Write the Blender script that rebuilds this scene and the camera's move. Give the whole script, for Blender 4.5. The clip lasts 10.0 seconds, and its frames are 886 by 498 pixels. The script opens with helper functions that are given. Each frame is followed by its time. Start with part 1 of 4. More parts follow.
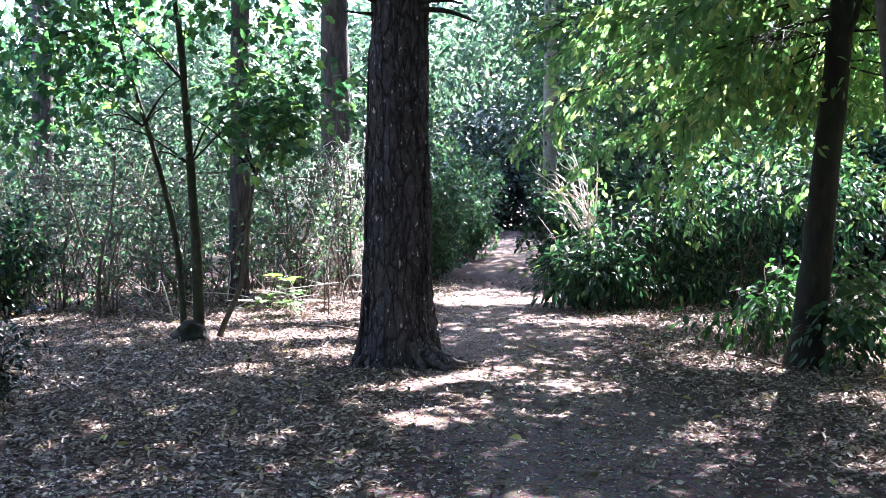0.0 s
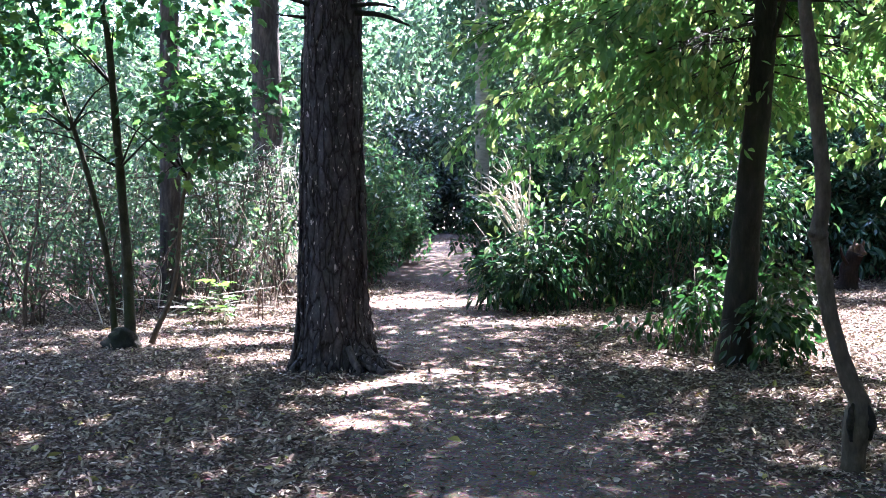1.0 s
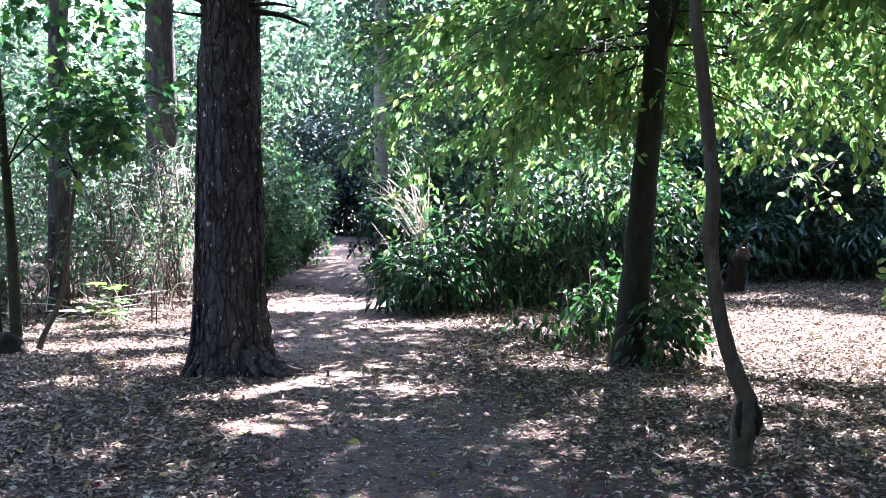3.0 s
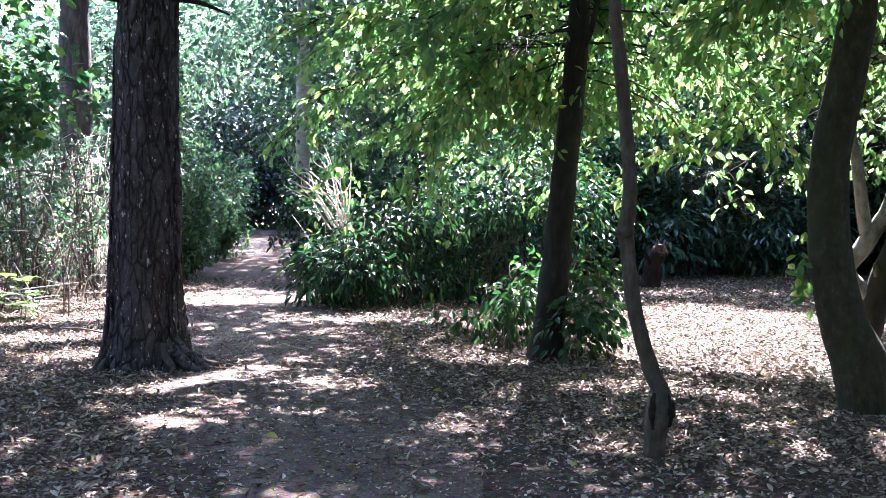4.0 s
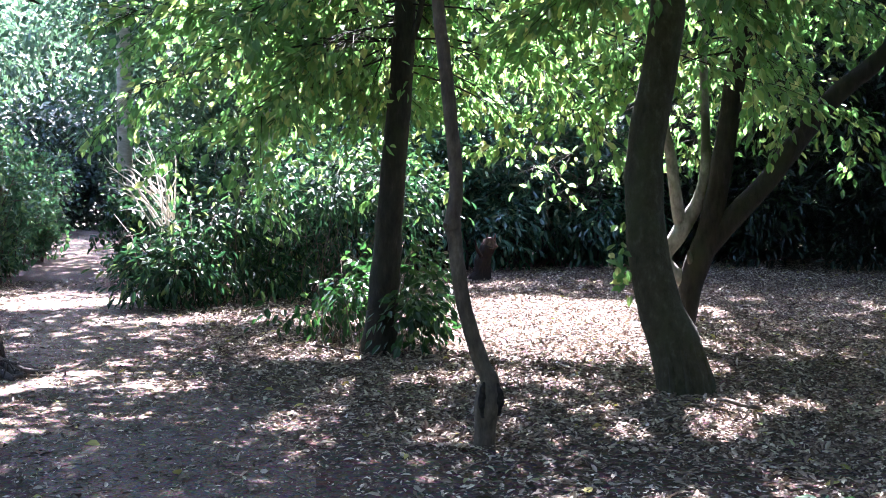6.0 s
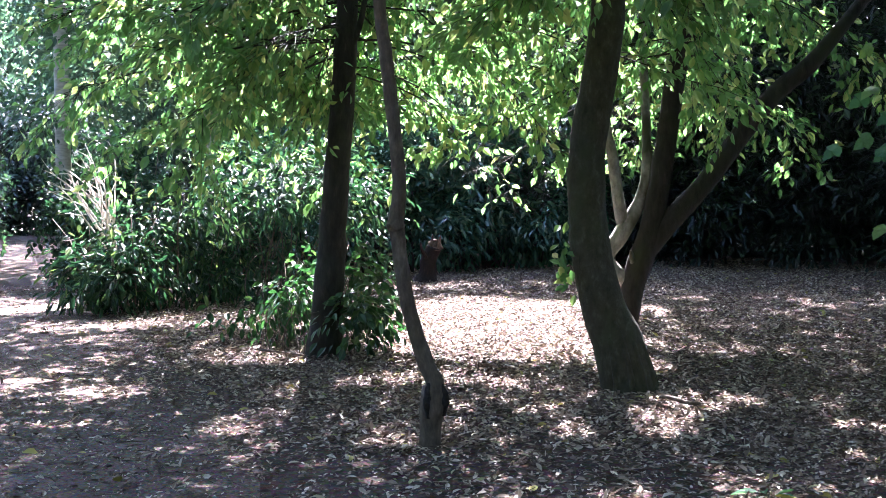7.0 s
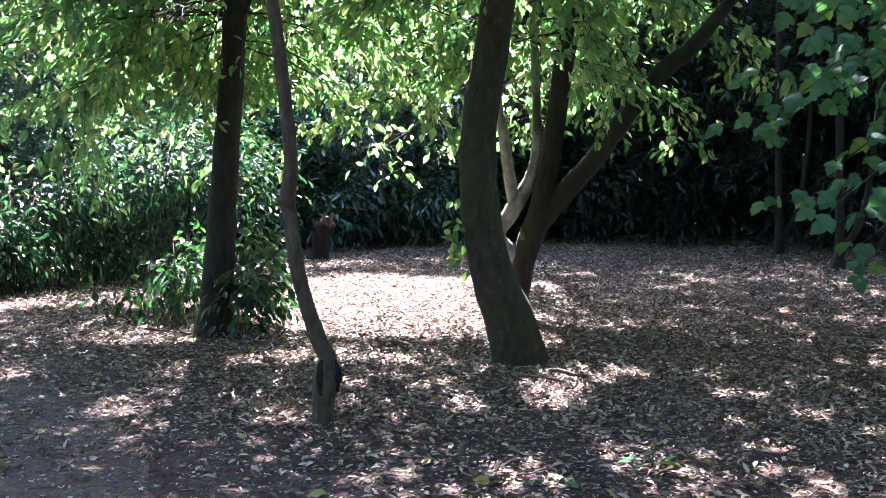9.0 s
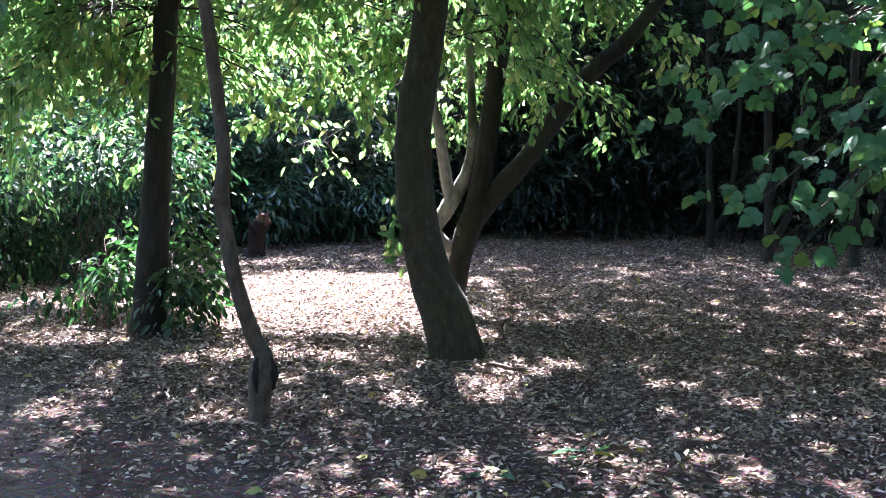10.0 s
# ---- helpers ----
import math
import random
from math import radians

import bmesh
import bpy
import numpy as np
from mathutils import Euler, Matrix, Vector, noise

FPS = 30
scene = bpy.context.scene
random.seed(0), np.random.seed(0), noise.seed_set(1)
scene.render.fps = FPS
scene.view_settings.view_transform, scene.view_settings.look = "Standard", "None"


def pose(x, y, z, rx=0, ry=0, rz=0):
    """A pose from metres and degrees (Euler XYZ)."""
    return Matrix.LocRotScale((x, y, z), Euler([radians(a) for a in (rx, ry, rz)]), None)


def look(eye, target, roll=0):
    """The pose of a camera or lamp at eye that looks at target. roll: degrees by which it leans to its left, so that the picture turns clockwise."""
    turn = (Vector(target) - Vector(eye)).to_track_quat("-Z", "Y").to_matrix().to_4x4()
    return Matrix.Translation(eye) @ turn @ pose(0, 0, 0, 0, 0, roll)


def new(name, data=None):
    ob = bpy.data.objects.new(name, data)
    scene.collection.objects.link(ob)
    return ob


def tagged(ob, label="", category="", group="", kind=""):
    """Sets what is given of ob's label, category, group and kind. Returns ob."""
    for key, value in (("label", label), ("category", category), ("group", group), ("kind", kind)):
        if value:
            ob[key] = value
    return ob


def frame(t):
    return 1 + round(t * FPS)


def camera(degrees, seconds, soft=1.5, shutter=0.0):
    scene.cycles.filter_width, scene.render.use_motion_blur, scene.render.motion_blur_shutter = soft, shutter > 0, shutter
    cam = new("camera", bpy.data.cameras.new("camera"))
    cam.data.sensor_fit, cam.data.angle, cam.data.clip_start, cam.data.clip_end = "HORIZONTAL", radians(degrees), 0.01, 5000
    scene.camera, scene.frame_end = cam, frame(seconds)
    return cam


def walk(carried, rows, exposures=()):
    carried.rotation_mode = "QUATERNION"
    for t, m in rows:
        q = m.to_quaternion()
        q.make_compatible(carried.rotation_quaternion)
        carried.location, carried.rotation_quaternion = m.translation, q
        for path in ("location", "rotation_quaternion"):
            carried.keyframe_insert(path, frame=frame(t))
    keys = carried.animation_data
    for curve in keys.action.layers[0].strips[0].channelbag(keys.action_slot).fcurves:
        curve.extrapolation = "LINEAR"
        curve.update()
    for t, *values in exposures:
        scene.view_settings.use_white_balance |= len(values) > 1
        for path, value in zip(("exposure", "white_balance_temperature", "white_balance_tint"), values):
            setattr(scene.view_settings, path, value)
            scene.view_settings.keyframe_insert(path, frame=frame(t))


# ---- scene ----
# camera: seconds, x, y, z, pitch, roll, yaw
cam = camera(47.0, 10.0, soft=0.9)
PATH = [
    (0.0, -0.000, -0.000, 1.550, -2.95, 0.00, 0.00),
    (0.5, -0.019, -0.012, 1.544, -2.51, 0.19, -2.16),
    (1.0, -0.027, -0.020, 1.551, -2.78, 0.37, -3.81),
    (1.5, -0.036, -0.025, 1.551, -2.78, 0.30, -4.64),
    (2.0, -0.042, -0.025, 1.546, -2.74, 0.18, -6.03),
    (2.5, -0.042, -0.024, 1.545, -2.65, 0.28, -7.61),
    (4.0, -0.027, -0.020, 1.532, -2.88, -0.74, -13.87),
    (4.5, -0.014, -0.010, 1.527, -3.15, -0.66, -16.28),
    (5.0, -0.006, -0.005, 1.525, -2.94, -0.77, -19.64),
    (5.2, -0.000, 0.001, 1.527, -2.98, -0.71, -20.52),
    (6.5, 0.014, -0.023, 1.510, -2.92, 0.28, -24.71),
    (7.0, 0.023, -0.019, 1.507, -2.87, 0.30, -26.27),
    (7.5, 0.020, -0.020, 1.506, -3.02, 0.21, -27.91),
    (8.0, 0.011, -0.024, 1.502, -3.36, 0.21, -29.18),
    (8.5, 0.018, -0.020, 1.500, -3.87, 0.11, -30.51),
    (9.0, 0.019, -0.029, 1.497, -4.14, 0.10, -32.29),
    (9.5, 0.020, -0.033, 1.494, -4.27, 0.25, -33.97),
    (10.0, 0.021, -0.052, 1.491, -4.34, 0.34, -35.80)]
walk(cam, [(t, pose(x, y, z, 90 + p, r, w)) for t, x, y, z, p, r, w in PATH], [(0.0, 4.33, 5700, 23), (4.0, 4.45, 5700, 25), (10.0, 4.76, 5750, 27)])

# ---- world and sun ----
SUN_TURN, SUN_HIGH = 28.0, 50.0          # degrees right of +y, degrees above the ground
SUN = Vector((math.sin(radians(SUN_TURN)) * math.cos(radians(SUN_HIGH)),
              math.cos(radians(SUN_TURN)) * math.cos(radians(SUN_HIGH)), math.sin(radians(SUN_HIGH))))
world = bpy.data.worlds.new("sky")
scene.world = world
world.use_nodes = True
sky = world.node_tree.nodes.new("ShaderNodeTexSky")
sky.sky_type, sky.sun_disc = "NISHITA", False
sky.sun_elevation, sky.sun_rotation = radians(SUN_HIGH), radians(SUN_TURN)
world.node_tree.links.new(sky.outputs[0], world.node_tree.nodes["Background"].inputs[0])
world.node_tree.nodes["Background"].inputs[1].default_value = 0.112
sun = new("sun", bpy.data.lights.new("sun", "SUN"))
sun.data.energy, sun.data.angle, sun.data.color = 4.1, radians(0.55), (1.0, 0.95, 0.87)
sun.matrix_world = look(SUN * 60, (0, 0, 0))

rng = np.random.default_rng(7)


# ---- materials ----
def nodes_of(name):
    m = bpy.data.materials.new(name)
    m.use_nodes = True
    nt = m.node_tree
    return m, nt, nt.nodes["Principled BSDF"], nt.nodes["Material Output"]


def ramp(nt, fac, stops):
    r = nt.nodes.new("ShaderNodeValToRGB")
    el = r.color_ramp.elements
    while len(el) < len(stops):
        el.new(0.5)
    for e, (p, c) in zip(el, stops):
        e.position, e.color = p, (*c, 1)
    nt.links.new(fac, r.inputs[0])
    return r.outputs[0]


def coords(nt, scale):
    c = nt.nodes.new("ShaderNodeTexCoord")
    mp = nt.nodes.new("ShaderNodeMapping")
    mp.inputs["Scale"].default_value = scale
    nt.links.new(c.outputs["Object"], mp.inputs[0])
    return mp.outputs[0]


def noise_tex(nt, vec, scale, detail=5, rough=0.6):
    n = nt.nodes.new("ShaderNodeTexNoise")
    n.inputs["Scale"].default_value, n.inputs["Detail"].default_value, n.inputs["Roughness"].default_value = scale, detail, rough
    nt.links.new(vec, n.inputs["Vector"])
    return n.outputs[0]


def mix_rgb(nt, fac, a, b, mode="MIX"):
    m = nt.nodes.new("ShaderNodeMix")
    m.data_type, m.blend_type = "RGBA", mode
    for sock, v in ((m.inputs[0], fac), (m.inputs[6], a), (m.inputs[7], b)):
        if isinstance(v, (int, float)):
            sock.default_value = v
        elif isinstance(v, tuple):
            sock.default_value = (*v, 1)
        else:
            nt.links.new(v, sock)
    return m.outputs[2]


def bump(nt, height, strength, distance, bsdf):
    b = nt.nodes.new("ShaderNodeBump")
    b.inputs["Strength"].default_value, b.inputs["Distance"].default_value = strength, distance
    nt.links.new(height, b.inputs["Height"])
    nt.links.new(b.outputs[0], bsdf.inputs["Normal"])


def leaf_material(name, stops, glow, rough=0.5, through_light=0.4, spec=0.5, piece=False):
    """Leaves: colour varies leaf by leaf, and light shines through them."""
    m, nt, bsdf, out = nodes_of(name)
    if piece:
        rnd = nt.nodes.new("ShaderNodeObjectInfo").outputs["Random"]
    else:
        rnd = nt.nodes.new("ShaderNodeNewGeometry").outputs["Random Per Island"]
    col = ramp(nt, rnd, stops)
    blot = noise_tex(nt, coords(nt, (1, 1, 1)), 9.0, 3)
    col = mix_rgb(nt, 0.5, col, ramp(nt, blot, [(0.3, (0.55, 0.55, 0.55)), (0.7, (1, 1, 1))]), "MULTIPLY")
    nt.links.new(col, bsdf.inputs["Base Color"])
    bsdf.inputs["Roughness"].default_value = rough
    bsdf.inputs["Specular IOR Level"].default_value = spec
    tr = nt.nodes.new("ShaderNodeBsdfTranslucent")
    nt.links.new(mix_rgb(nt, 1.0, col, glow, "MULTIPLY"), tr.inputs[0])
    mx = nt.nodes.new("ShaderNodeMixShader")
    mx.inputs[0].default_value = through_light
    nt.links.new(bsdf.outputs[0], mx.inputs[1])
    nt.links.new(tr.outputs[0], mx.inputs[2])
    nt.links.new(mx.outputs[0], out.inputs[0])
    return m


def bark_material(name, stops, stretch, scale, relief, rough=0.9, blotch=None):
    m, nt, bsdf, out = nodes_of(name)
    v = coords(nt, stretch)
    n1 = noise_tex(nt, v, scale, 8, 0.65)
    n2 = noise_tex(nt, coords(nt, (1, 1, 0.6)), 2.2, 4)
    col = ramp(nt, n1, stops)
    if blotch:
        col = mix_rgb(nt, ramp(nt, n2, [(0.5, (0, 0, 0)), (0.66, (1, 1, 1))]), col, blotch)
    nt.links.new(col, bsdf.inputs["Base Color"])
    bsdf.inputs["Roughness"].default_value = rough
    bsdf.inputs["Specular IOR Level"].default_value = 0.25
    bump(nt, n1, 1.0, relief, bsdf)
    return m


def soil_material(name, stops, grains, tint):
    m, nt, bsdf, out = nodes_of(name)
    v = coords(nt, (1, 1, 1))
    fine, mid, big = noise_tex(nt, v, 90, 6, 0.7), noise_tex(nt, v, 14, 6, 0.65), noise_tex(nt, v, 0.7, 4)
    col = ramp(nt, mix_rgb(nt, 0.5, fine, mid), stops)
    vor = nt.nodes.new("ShaderNodeTexVoronoi")
    vor.inputs["Scale"].default_value = grains
    nt.links.new(v, vor.inputs["Vector"])
    col = mix_rgb(nt, 0.35, col, mix_rgb(nt, 1.0, vor.outputs["Color"], tint, "MULTIPLY"))
    col = mix_rgb(nt, 0.7, col, ramp(nt, big, [(0.3, (0.55, 0.5, 0.48)), (0.7, (1, 1, 1))]), "MULTIPLY")
    nt.links.new(col, bsdf.inputs["Base Color"])
    bsdf.inputs["Roughness"].default_value = 0.95
    bsdf.inputs["Specular IOR Level"].default_value = 0.15
    bump(nt, mix_rgb(nt, 0.5, fine, vor.outputs["Distance"]), 0.9, 0.02, bsdf)
    return m


SOIL = soil_material("litter soil", [(0.3, (0.022, 0.0125, 0.010)), (0.5, (0.074, 0.046, 0.037)), (0.7, (0.17, 0.115, 0.094))], 38, (0.19, 0.145, 0.12))
EARTH = soil_material("trodden earth", [(0.34, (0.0558, 0.0378, 0.0297)), (0.55, (0.145, 0.103, 0.0821)), (0.72, (0.279, 0.21, 0.168))], 55, (0.32, 0.25, 0.21))
def plated_bark(name):
    """Old pine bark: grey-brown plates with paler flakes between deep dark upright fissures."""
    m, nt, bsdf, out = nodes_of(name)
    v = coords(nt, (1, 1, 0.27))
    warp = nt.nodes.new("ShaderNodeVectorMath")
    warp.operation = "MULTIPLY_ADD"
    nz = nt.nodes.new("ShaderNodeTexNoise")
    nz.inputs["Scale"].default_value, nz.inputs["Detail"].default_value = 9.0, 6
    nt.links.new(v, nz.inputs["Vector"])
    nt.links.new(nz.outputs["Color"], warp.inputs[0])
    warp.inputs[1].default_value = (0.14, 0.14, 0.10)
    nt.links.new(v, warp.inputs[2])
    vor = nt.nodes.new("ShaderNodeTexVoronoi")
    vor.feature = "DISTANCE_TO_EDGE"
    vor.inputs["Scale"].default_value = 13.0
    nt.links.new(warp.outputs[0], vor.inputs["Vector"])
    crack = ramp(nt, vor.outputs["Distance"], [(0.0, (0.0, 0.0, 0.0)), (0.05, (0.55, 0.55, 0.55)), (0.14, (1, 1, 1))])
    grain = noise_tex(nt, coords(nt, (1, 1, 0.55)), 30, 7, 0.7)
    plate = ramp(nt, grain, [(0.3, (0.040, 0.034, 0.035)), (0.5, (0.068, 0.059, 0.060)), (0.7, (0.115, 0.10, 0.10))])
    flake = noise_tex(nt, coords(nt, (1, 1, 0.45)), 32, 3, 0.5)
    plate = mix_rgb(nt, ramp(nt, flake, [(0.655, (0, 0, 0)), (0.68, (1, 1, 1))]), plate, (0.46, 0.38, 0.34))
    col = mix_rgb(nt, crack, (0.022, 0.016, 0.016), plate)
    nt.links.new(col, bsdf.inputs["Base Color"])
    bsdf.inputs["Roughness"].default_value = 0.92
    bsdf.inputs["Specular IOR Level"].default_value = 0.2
    bump(nt, mix_rgb(nt, 0.3, crack, grain), 1.0, 0.03, bsdf)
    return m


PINE_BARK = plated_bark("pine bark")
FAR_BARK = bark_material("distant pine bark", [(0.3, (0.022, 0.017, 0.015)), (0.5, (0.055, 0.046, 0.042)), (0.7, (0.12, 0.10, 0.092))], (3, 3, 0.7), 5, 0.04)
SMOOTH_BARK = bark_material("smooth grey bark", [(0.3, (0.018, 0.017, 0.010)), (0.55, (0.040, 0.038, 0.022)), (0.75, (0.085, 0.080, 0.052))], (2, 2, 1.2), 9, 0.018, 0.85, (0.033, 0.040, 0.017))
DARK_BARK = bark_material("dark mossy bark", [(0.3, (0.009, 0.008, 0.006)), (0.6, (0.024, 0.022, 0.016)), (0.8, (0.055, 0.05, 0.037))], (3, 3, 1), 6, 0.015, 0.9, (0.025, 0.029, 0.014))
SAPLING_BARK = bark_material("sapling bark", [(0.3, (0.045, 0.034, 0.024)), (0.55, (0.092, 0.073, 0.052)), (0.8, (0.18, 0.15, 0.11))], (3, 3, 1.2), 8, 0.01)
SUNLIT_FORK_BARK = bark_material("sunlit limb bark", [(0.3, (0.12, 0.115, 0.095)), (0.55, (0.25, 0.24, 0.205)), (0.8, (0.38, 0.36, 0.31))], (2, 2, 1.2), 9, 0.012, 0.85, (0.05, 0.055, 0.03))
STUMP_BARK = bark_material("rotten red-brown wood", [(0.3, (0.009, 0.006, 0.005)), (0.6, (0.022, 0.013, 0.010)), (0.8, (0.05, 0.028, 0.020))], (5, 5, 1.5), 7, 0.02)
HOLLOW_SHADE = bark_material("shaded hollow of the burr", [(0.3, (0.008, 0.006, 0.005)), (0.6, (0.03, 0.024, 0.02)), (0.85, (0.10, 0.08, 0.065))], (4, 4, 4), 8, 0.02)
BIRCH = bark_material("pale birch bark", [(0.3, (0.20, 0.18, 0.15)), (0.6, (0.36, 0.34, 0.29)), (0.85, (0.50, 0.48, 0.42))], (1, 1, 4), 5, 0.006)
PALE_TWIG = bark_material("bleached dead wood", [(0.3, (0.42, 0.37, 0.31)), (0.7, (0.72, 0.67, 0.59))], (4, 4, 1), 6, 0.006)
BROWN_TWIG = bark_material("brown twig", [(0.3, (0.035, 0.027, 0.021)), (0.7, (0.13, 0.10, 0.08))], (4, 4, 1), 6, 0.006)
CUT_WOOD = bark_material("weathered cut wood", [(0.3, (0.04, 0.024, 0.016)), (0.6, (0.11, 0.072, 0.048)), (0.8, (0.24, 0.17, 0.115))], (6, 6, 2), 7, 0.01)

G = lambda *c: tuple(c)
BEECH = leaf_material("beech leaf", [(0, G(0.052, 0.12, 0.040)), (0.6, G(0.092, 0.192, 0.058)), (0.85, G(0.155, 0.225, 0.07)), (1, G(0.28, 0.30, 0.115))], (2.05, 2.2, 1.8), 0.40, 0.5)
LAUREL = leaf_material("laurel leaf", [(0, G(0.009, 0.028, 0.015)), (0.6, G(0.017, 0.050, 0.024)), (0.9, G(0.045, 0.09, 0.036)), (1, G(0.11, 0.15, 0.05))], (2.1, 2.4, 1.7), 0.45, 0.28, 0.3)
# laurel leaf coloured nearly black, so that shaded depths read darker
SHADE_LAUREL = leaf_material("shade-darkened laurel leaf", [(0, G(0.006, 0.017, 0.010)), (0.8, G(0.011, 0.028, 0.015)), (1, G(0.035, 0.062, 0.03))], (1.4, 1.6, 1.0), 0.35, 0.15, 0.4)
LOW_LAUREL = leaf_material("young laurel leaf", [(0, G(0.012, 0.040, 0.014)), (0.7, G(0.023, 0.066, 0.022)), (1, G(0.07, 0.125, 0.035))], (1.8, 2.2, 1.4), 0.42, 0.30, 0.4)
PATH_LEAF = leaf_material("path bush leaf", [(0, G(0.025, 0.065, 0.03)), (0.7, G(0.045, 0.10, 0.045)), (1, G(0.12, 0.17, 0.06))], (1.6, 1.9, 1.5), 0.45, 0.4)
HEDGE = leaf_material("hedge laurel leaf", [(0, G(0.024, 0.065, 0.044)), (0.7, G(0.055, 0.125, 0.08)), (1, G(0.13, 0.19, 0.11))], (1.5, 1.8, 1.2), 0.24, 0.25, 0.7)
SYCAMORE = leaf_material("sycamore leaf", [(0, G(0.012, 0.042, 0.022)), (0.5, G(0.030, 0.082, 0.036)), (0.85, G(0.07, 0.14, 0.042)), (1, G(0.15, 0.23, 0.055))], (1.8, 2.2, 1.5), 0.5, 0.45)
WOODS = leaf_material("woodland leaf", [(0, G(0.03, 0.062, 0.033)), (0.6, G(0.052, 0.092, 0.05)), (0.92, G(0.10, 0.14, 0.075)), (1, G(0.17, 0.19, 0.10))], (1.5, 1.7, 1.5), 0.5, 0.45, 0.35)
CANOPY = leaf_material("canopy leaf", [(0, G(0.04, 0.09, 0.025)), (1, G(0.08, 0.14, 0.04))], (1.3, 1.3, 1.0), 0.5, 0.15)
NEAR_SYC = leaf_material("broad sycamore leaf", [(0, G(0.046, 0.125, 0.07)), (0.7, G(0.066, 0.165, 0.088)), (0.93, G(0.13, 0.21, 0.06)), (1, G(0.30, 0.28, 0.06))], (1.8, 2.0, 0.9), 0.55, 0.32, 0.2, True)
BROAD_LEAF = leaf_material("broad shaded leaf", [(0, G(0.046, 0.125, 0.07)), (0.8, G(0.066, 0.165, 0.088)), (1, G(0.13, 0.21, 0.06))], (1.8, 2.0, 0.9), 0.55, 0.32, 0.2)
SEEDLING = leaf_material("seedling leaf", [(0, G(0.06, 0.15, 0.03)), (1, G(0.12, 0.22, 0.05))], (1.7, 2.0, 1.0), 0.5, 0.45, 0.5, True)
LITTER = leaf_material("fallen leaf", [(0, G(0.05, 0.031, 0.023)), (0.35, G(0.155, 0.105, 0.075)), (0.68, G(0.33, 0.25, 0.185)), (0.9, G(0.53, 0.44, 0.34)), (0.975, G(0.58, 0.50, 0.35)), (1, G(0.22, 0.24, 0.08))], (1, 1, 1), 0.65, 0.06, 0.3)

YELLOW = leaf_material("yellow fallen leaf", [(0, G(0.32, 0.26, 0.06)), (0.6, G(0.42, 0.36, 0.10)), (1, G(0.22, 0.26, 0.07))], (1, 1, 1), 0.6, 0.1, 0.3)


# ---- mesh helpers ----
def mesh_object(name, verts, sizes, loops, material, parent=None, smooth=False):
    me = bpy.data.meshes.new(name)
    verts = np.asarray(verts, np.float32)
    sizes, loops = np.asarray(sizes, np.int32), np.asarray(loops, np.int32)
    me.vertices.add(len(verts))
    me.vertices.foreach_set("co", verts.ravel())
    me.loops.add(len(loops))
    me.loops.foreach_set("vertex_index", loops)
    me.polygons.add(len(sizes))
    me.polygons.foreach_set("loop_start", np.r_[0, np.cumsum(sizes)[:-1]].astype(np.int32))
    me.polygons.foreach_set("use_smooth", np.full(len(sizes), smooth))
    me.update(calc_edges=True)
    me.validate()
    me.materials.append(material)
    ob = new(name, me)
    if parent:
        ob.parent = parent
        if parent.data is None:
            ob.matrix_parent_inverse = Matrix.Translation(-parent.location)
    return ob


# leaf outlines: points (along, across, up) and faces, unit length
OVAL = ([(0, 0, 0), (0.3, 0.25, 0.06), (0.62, 0.23, 0.05), (1, 0, -0.08), (0.62, -0.23, 0.05), (0.3, -0.25, 0.06)], [(0, 3, 2, 1), (0, 5, 4, 3)])
LONG = ([(0, 0, 0), (0.3, 0.16, 0.05), (0.7, 0.15, 0.03), (1, 0, -0.12), (0.7, -0.15, 0.03), (0.3, -0.16, 0.05)], [(0, 3, 2, 1), (0, 5, 4, 3)])
RHOMB = ([(0, 0, 0), (0.5, 0.26, 0.03), (1, 0, -0.05), (0.5, -0.26, 0.03)], [(0, 1, 2, 3)])
CURLED = ([(0, 0, 0), (0.35, 0.22, 0.16), (0.75, 0.15, 0.13), (1, 0, 0.06), (0.75, -0.17, 0.12), (0.35, -0.2, 0.15)], [(0, 3, 2, 1), (0, 5, 4, 3)])
MAPLE = ([(0, 0, 0), (0.02, 0.3, 0.02), (0.3, 0.3, 0.03), (0.42, 0.52, -0.04), (0.62, 0.27, 0.02), (1, 0, -0.1),
          (0.62, -0.27, 0.02), (0.42, -0.52, -0.04), (0.3, -0.3, 0.03), (0.02, -0.3, 0.02), (0.45, 0, -0.02)],
         [(0, 10, 2, 1), (10, 4, 3, 2), (10, 5, 4), (0, 9, 8, 10), (10, 8, 7, 6), (10, 6, 5)])

BROAD = ([(0, 0, 0), (-0.06, 0.2, 0.01), (0.12, 0.38, -0.02), (0.42, 0.5, -0.08), (0.5, 0.31, 0.0), (0.72, 0.27, -0.04), (1.06, 0, -0.2),
          (0.72, -0.27, -0.04), (0.5, -0.31, 0.0), (0.42, -0.5, -0.08), (0.12, -0.38, -0.02), (-0.06, -0.2, 0.01), (0.45, 0, 0.04)],
         [(0, 12, 2, 1), (12, 4, 3, 2), (12, 6, 5, 4), (0, 11, 10, 12), (12, 10, 9, 8), (12, 8, 7, 6)])


def unit(a):
    return a / np.maximum(np.linalg.norm(a, axis=-1, keepdims=True), 1e-9)


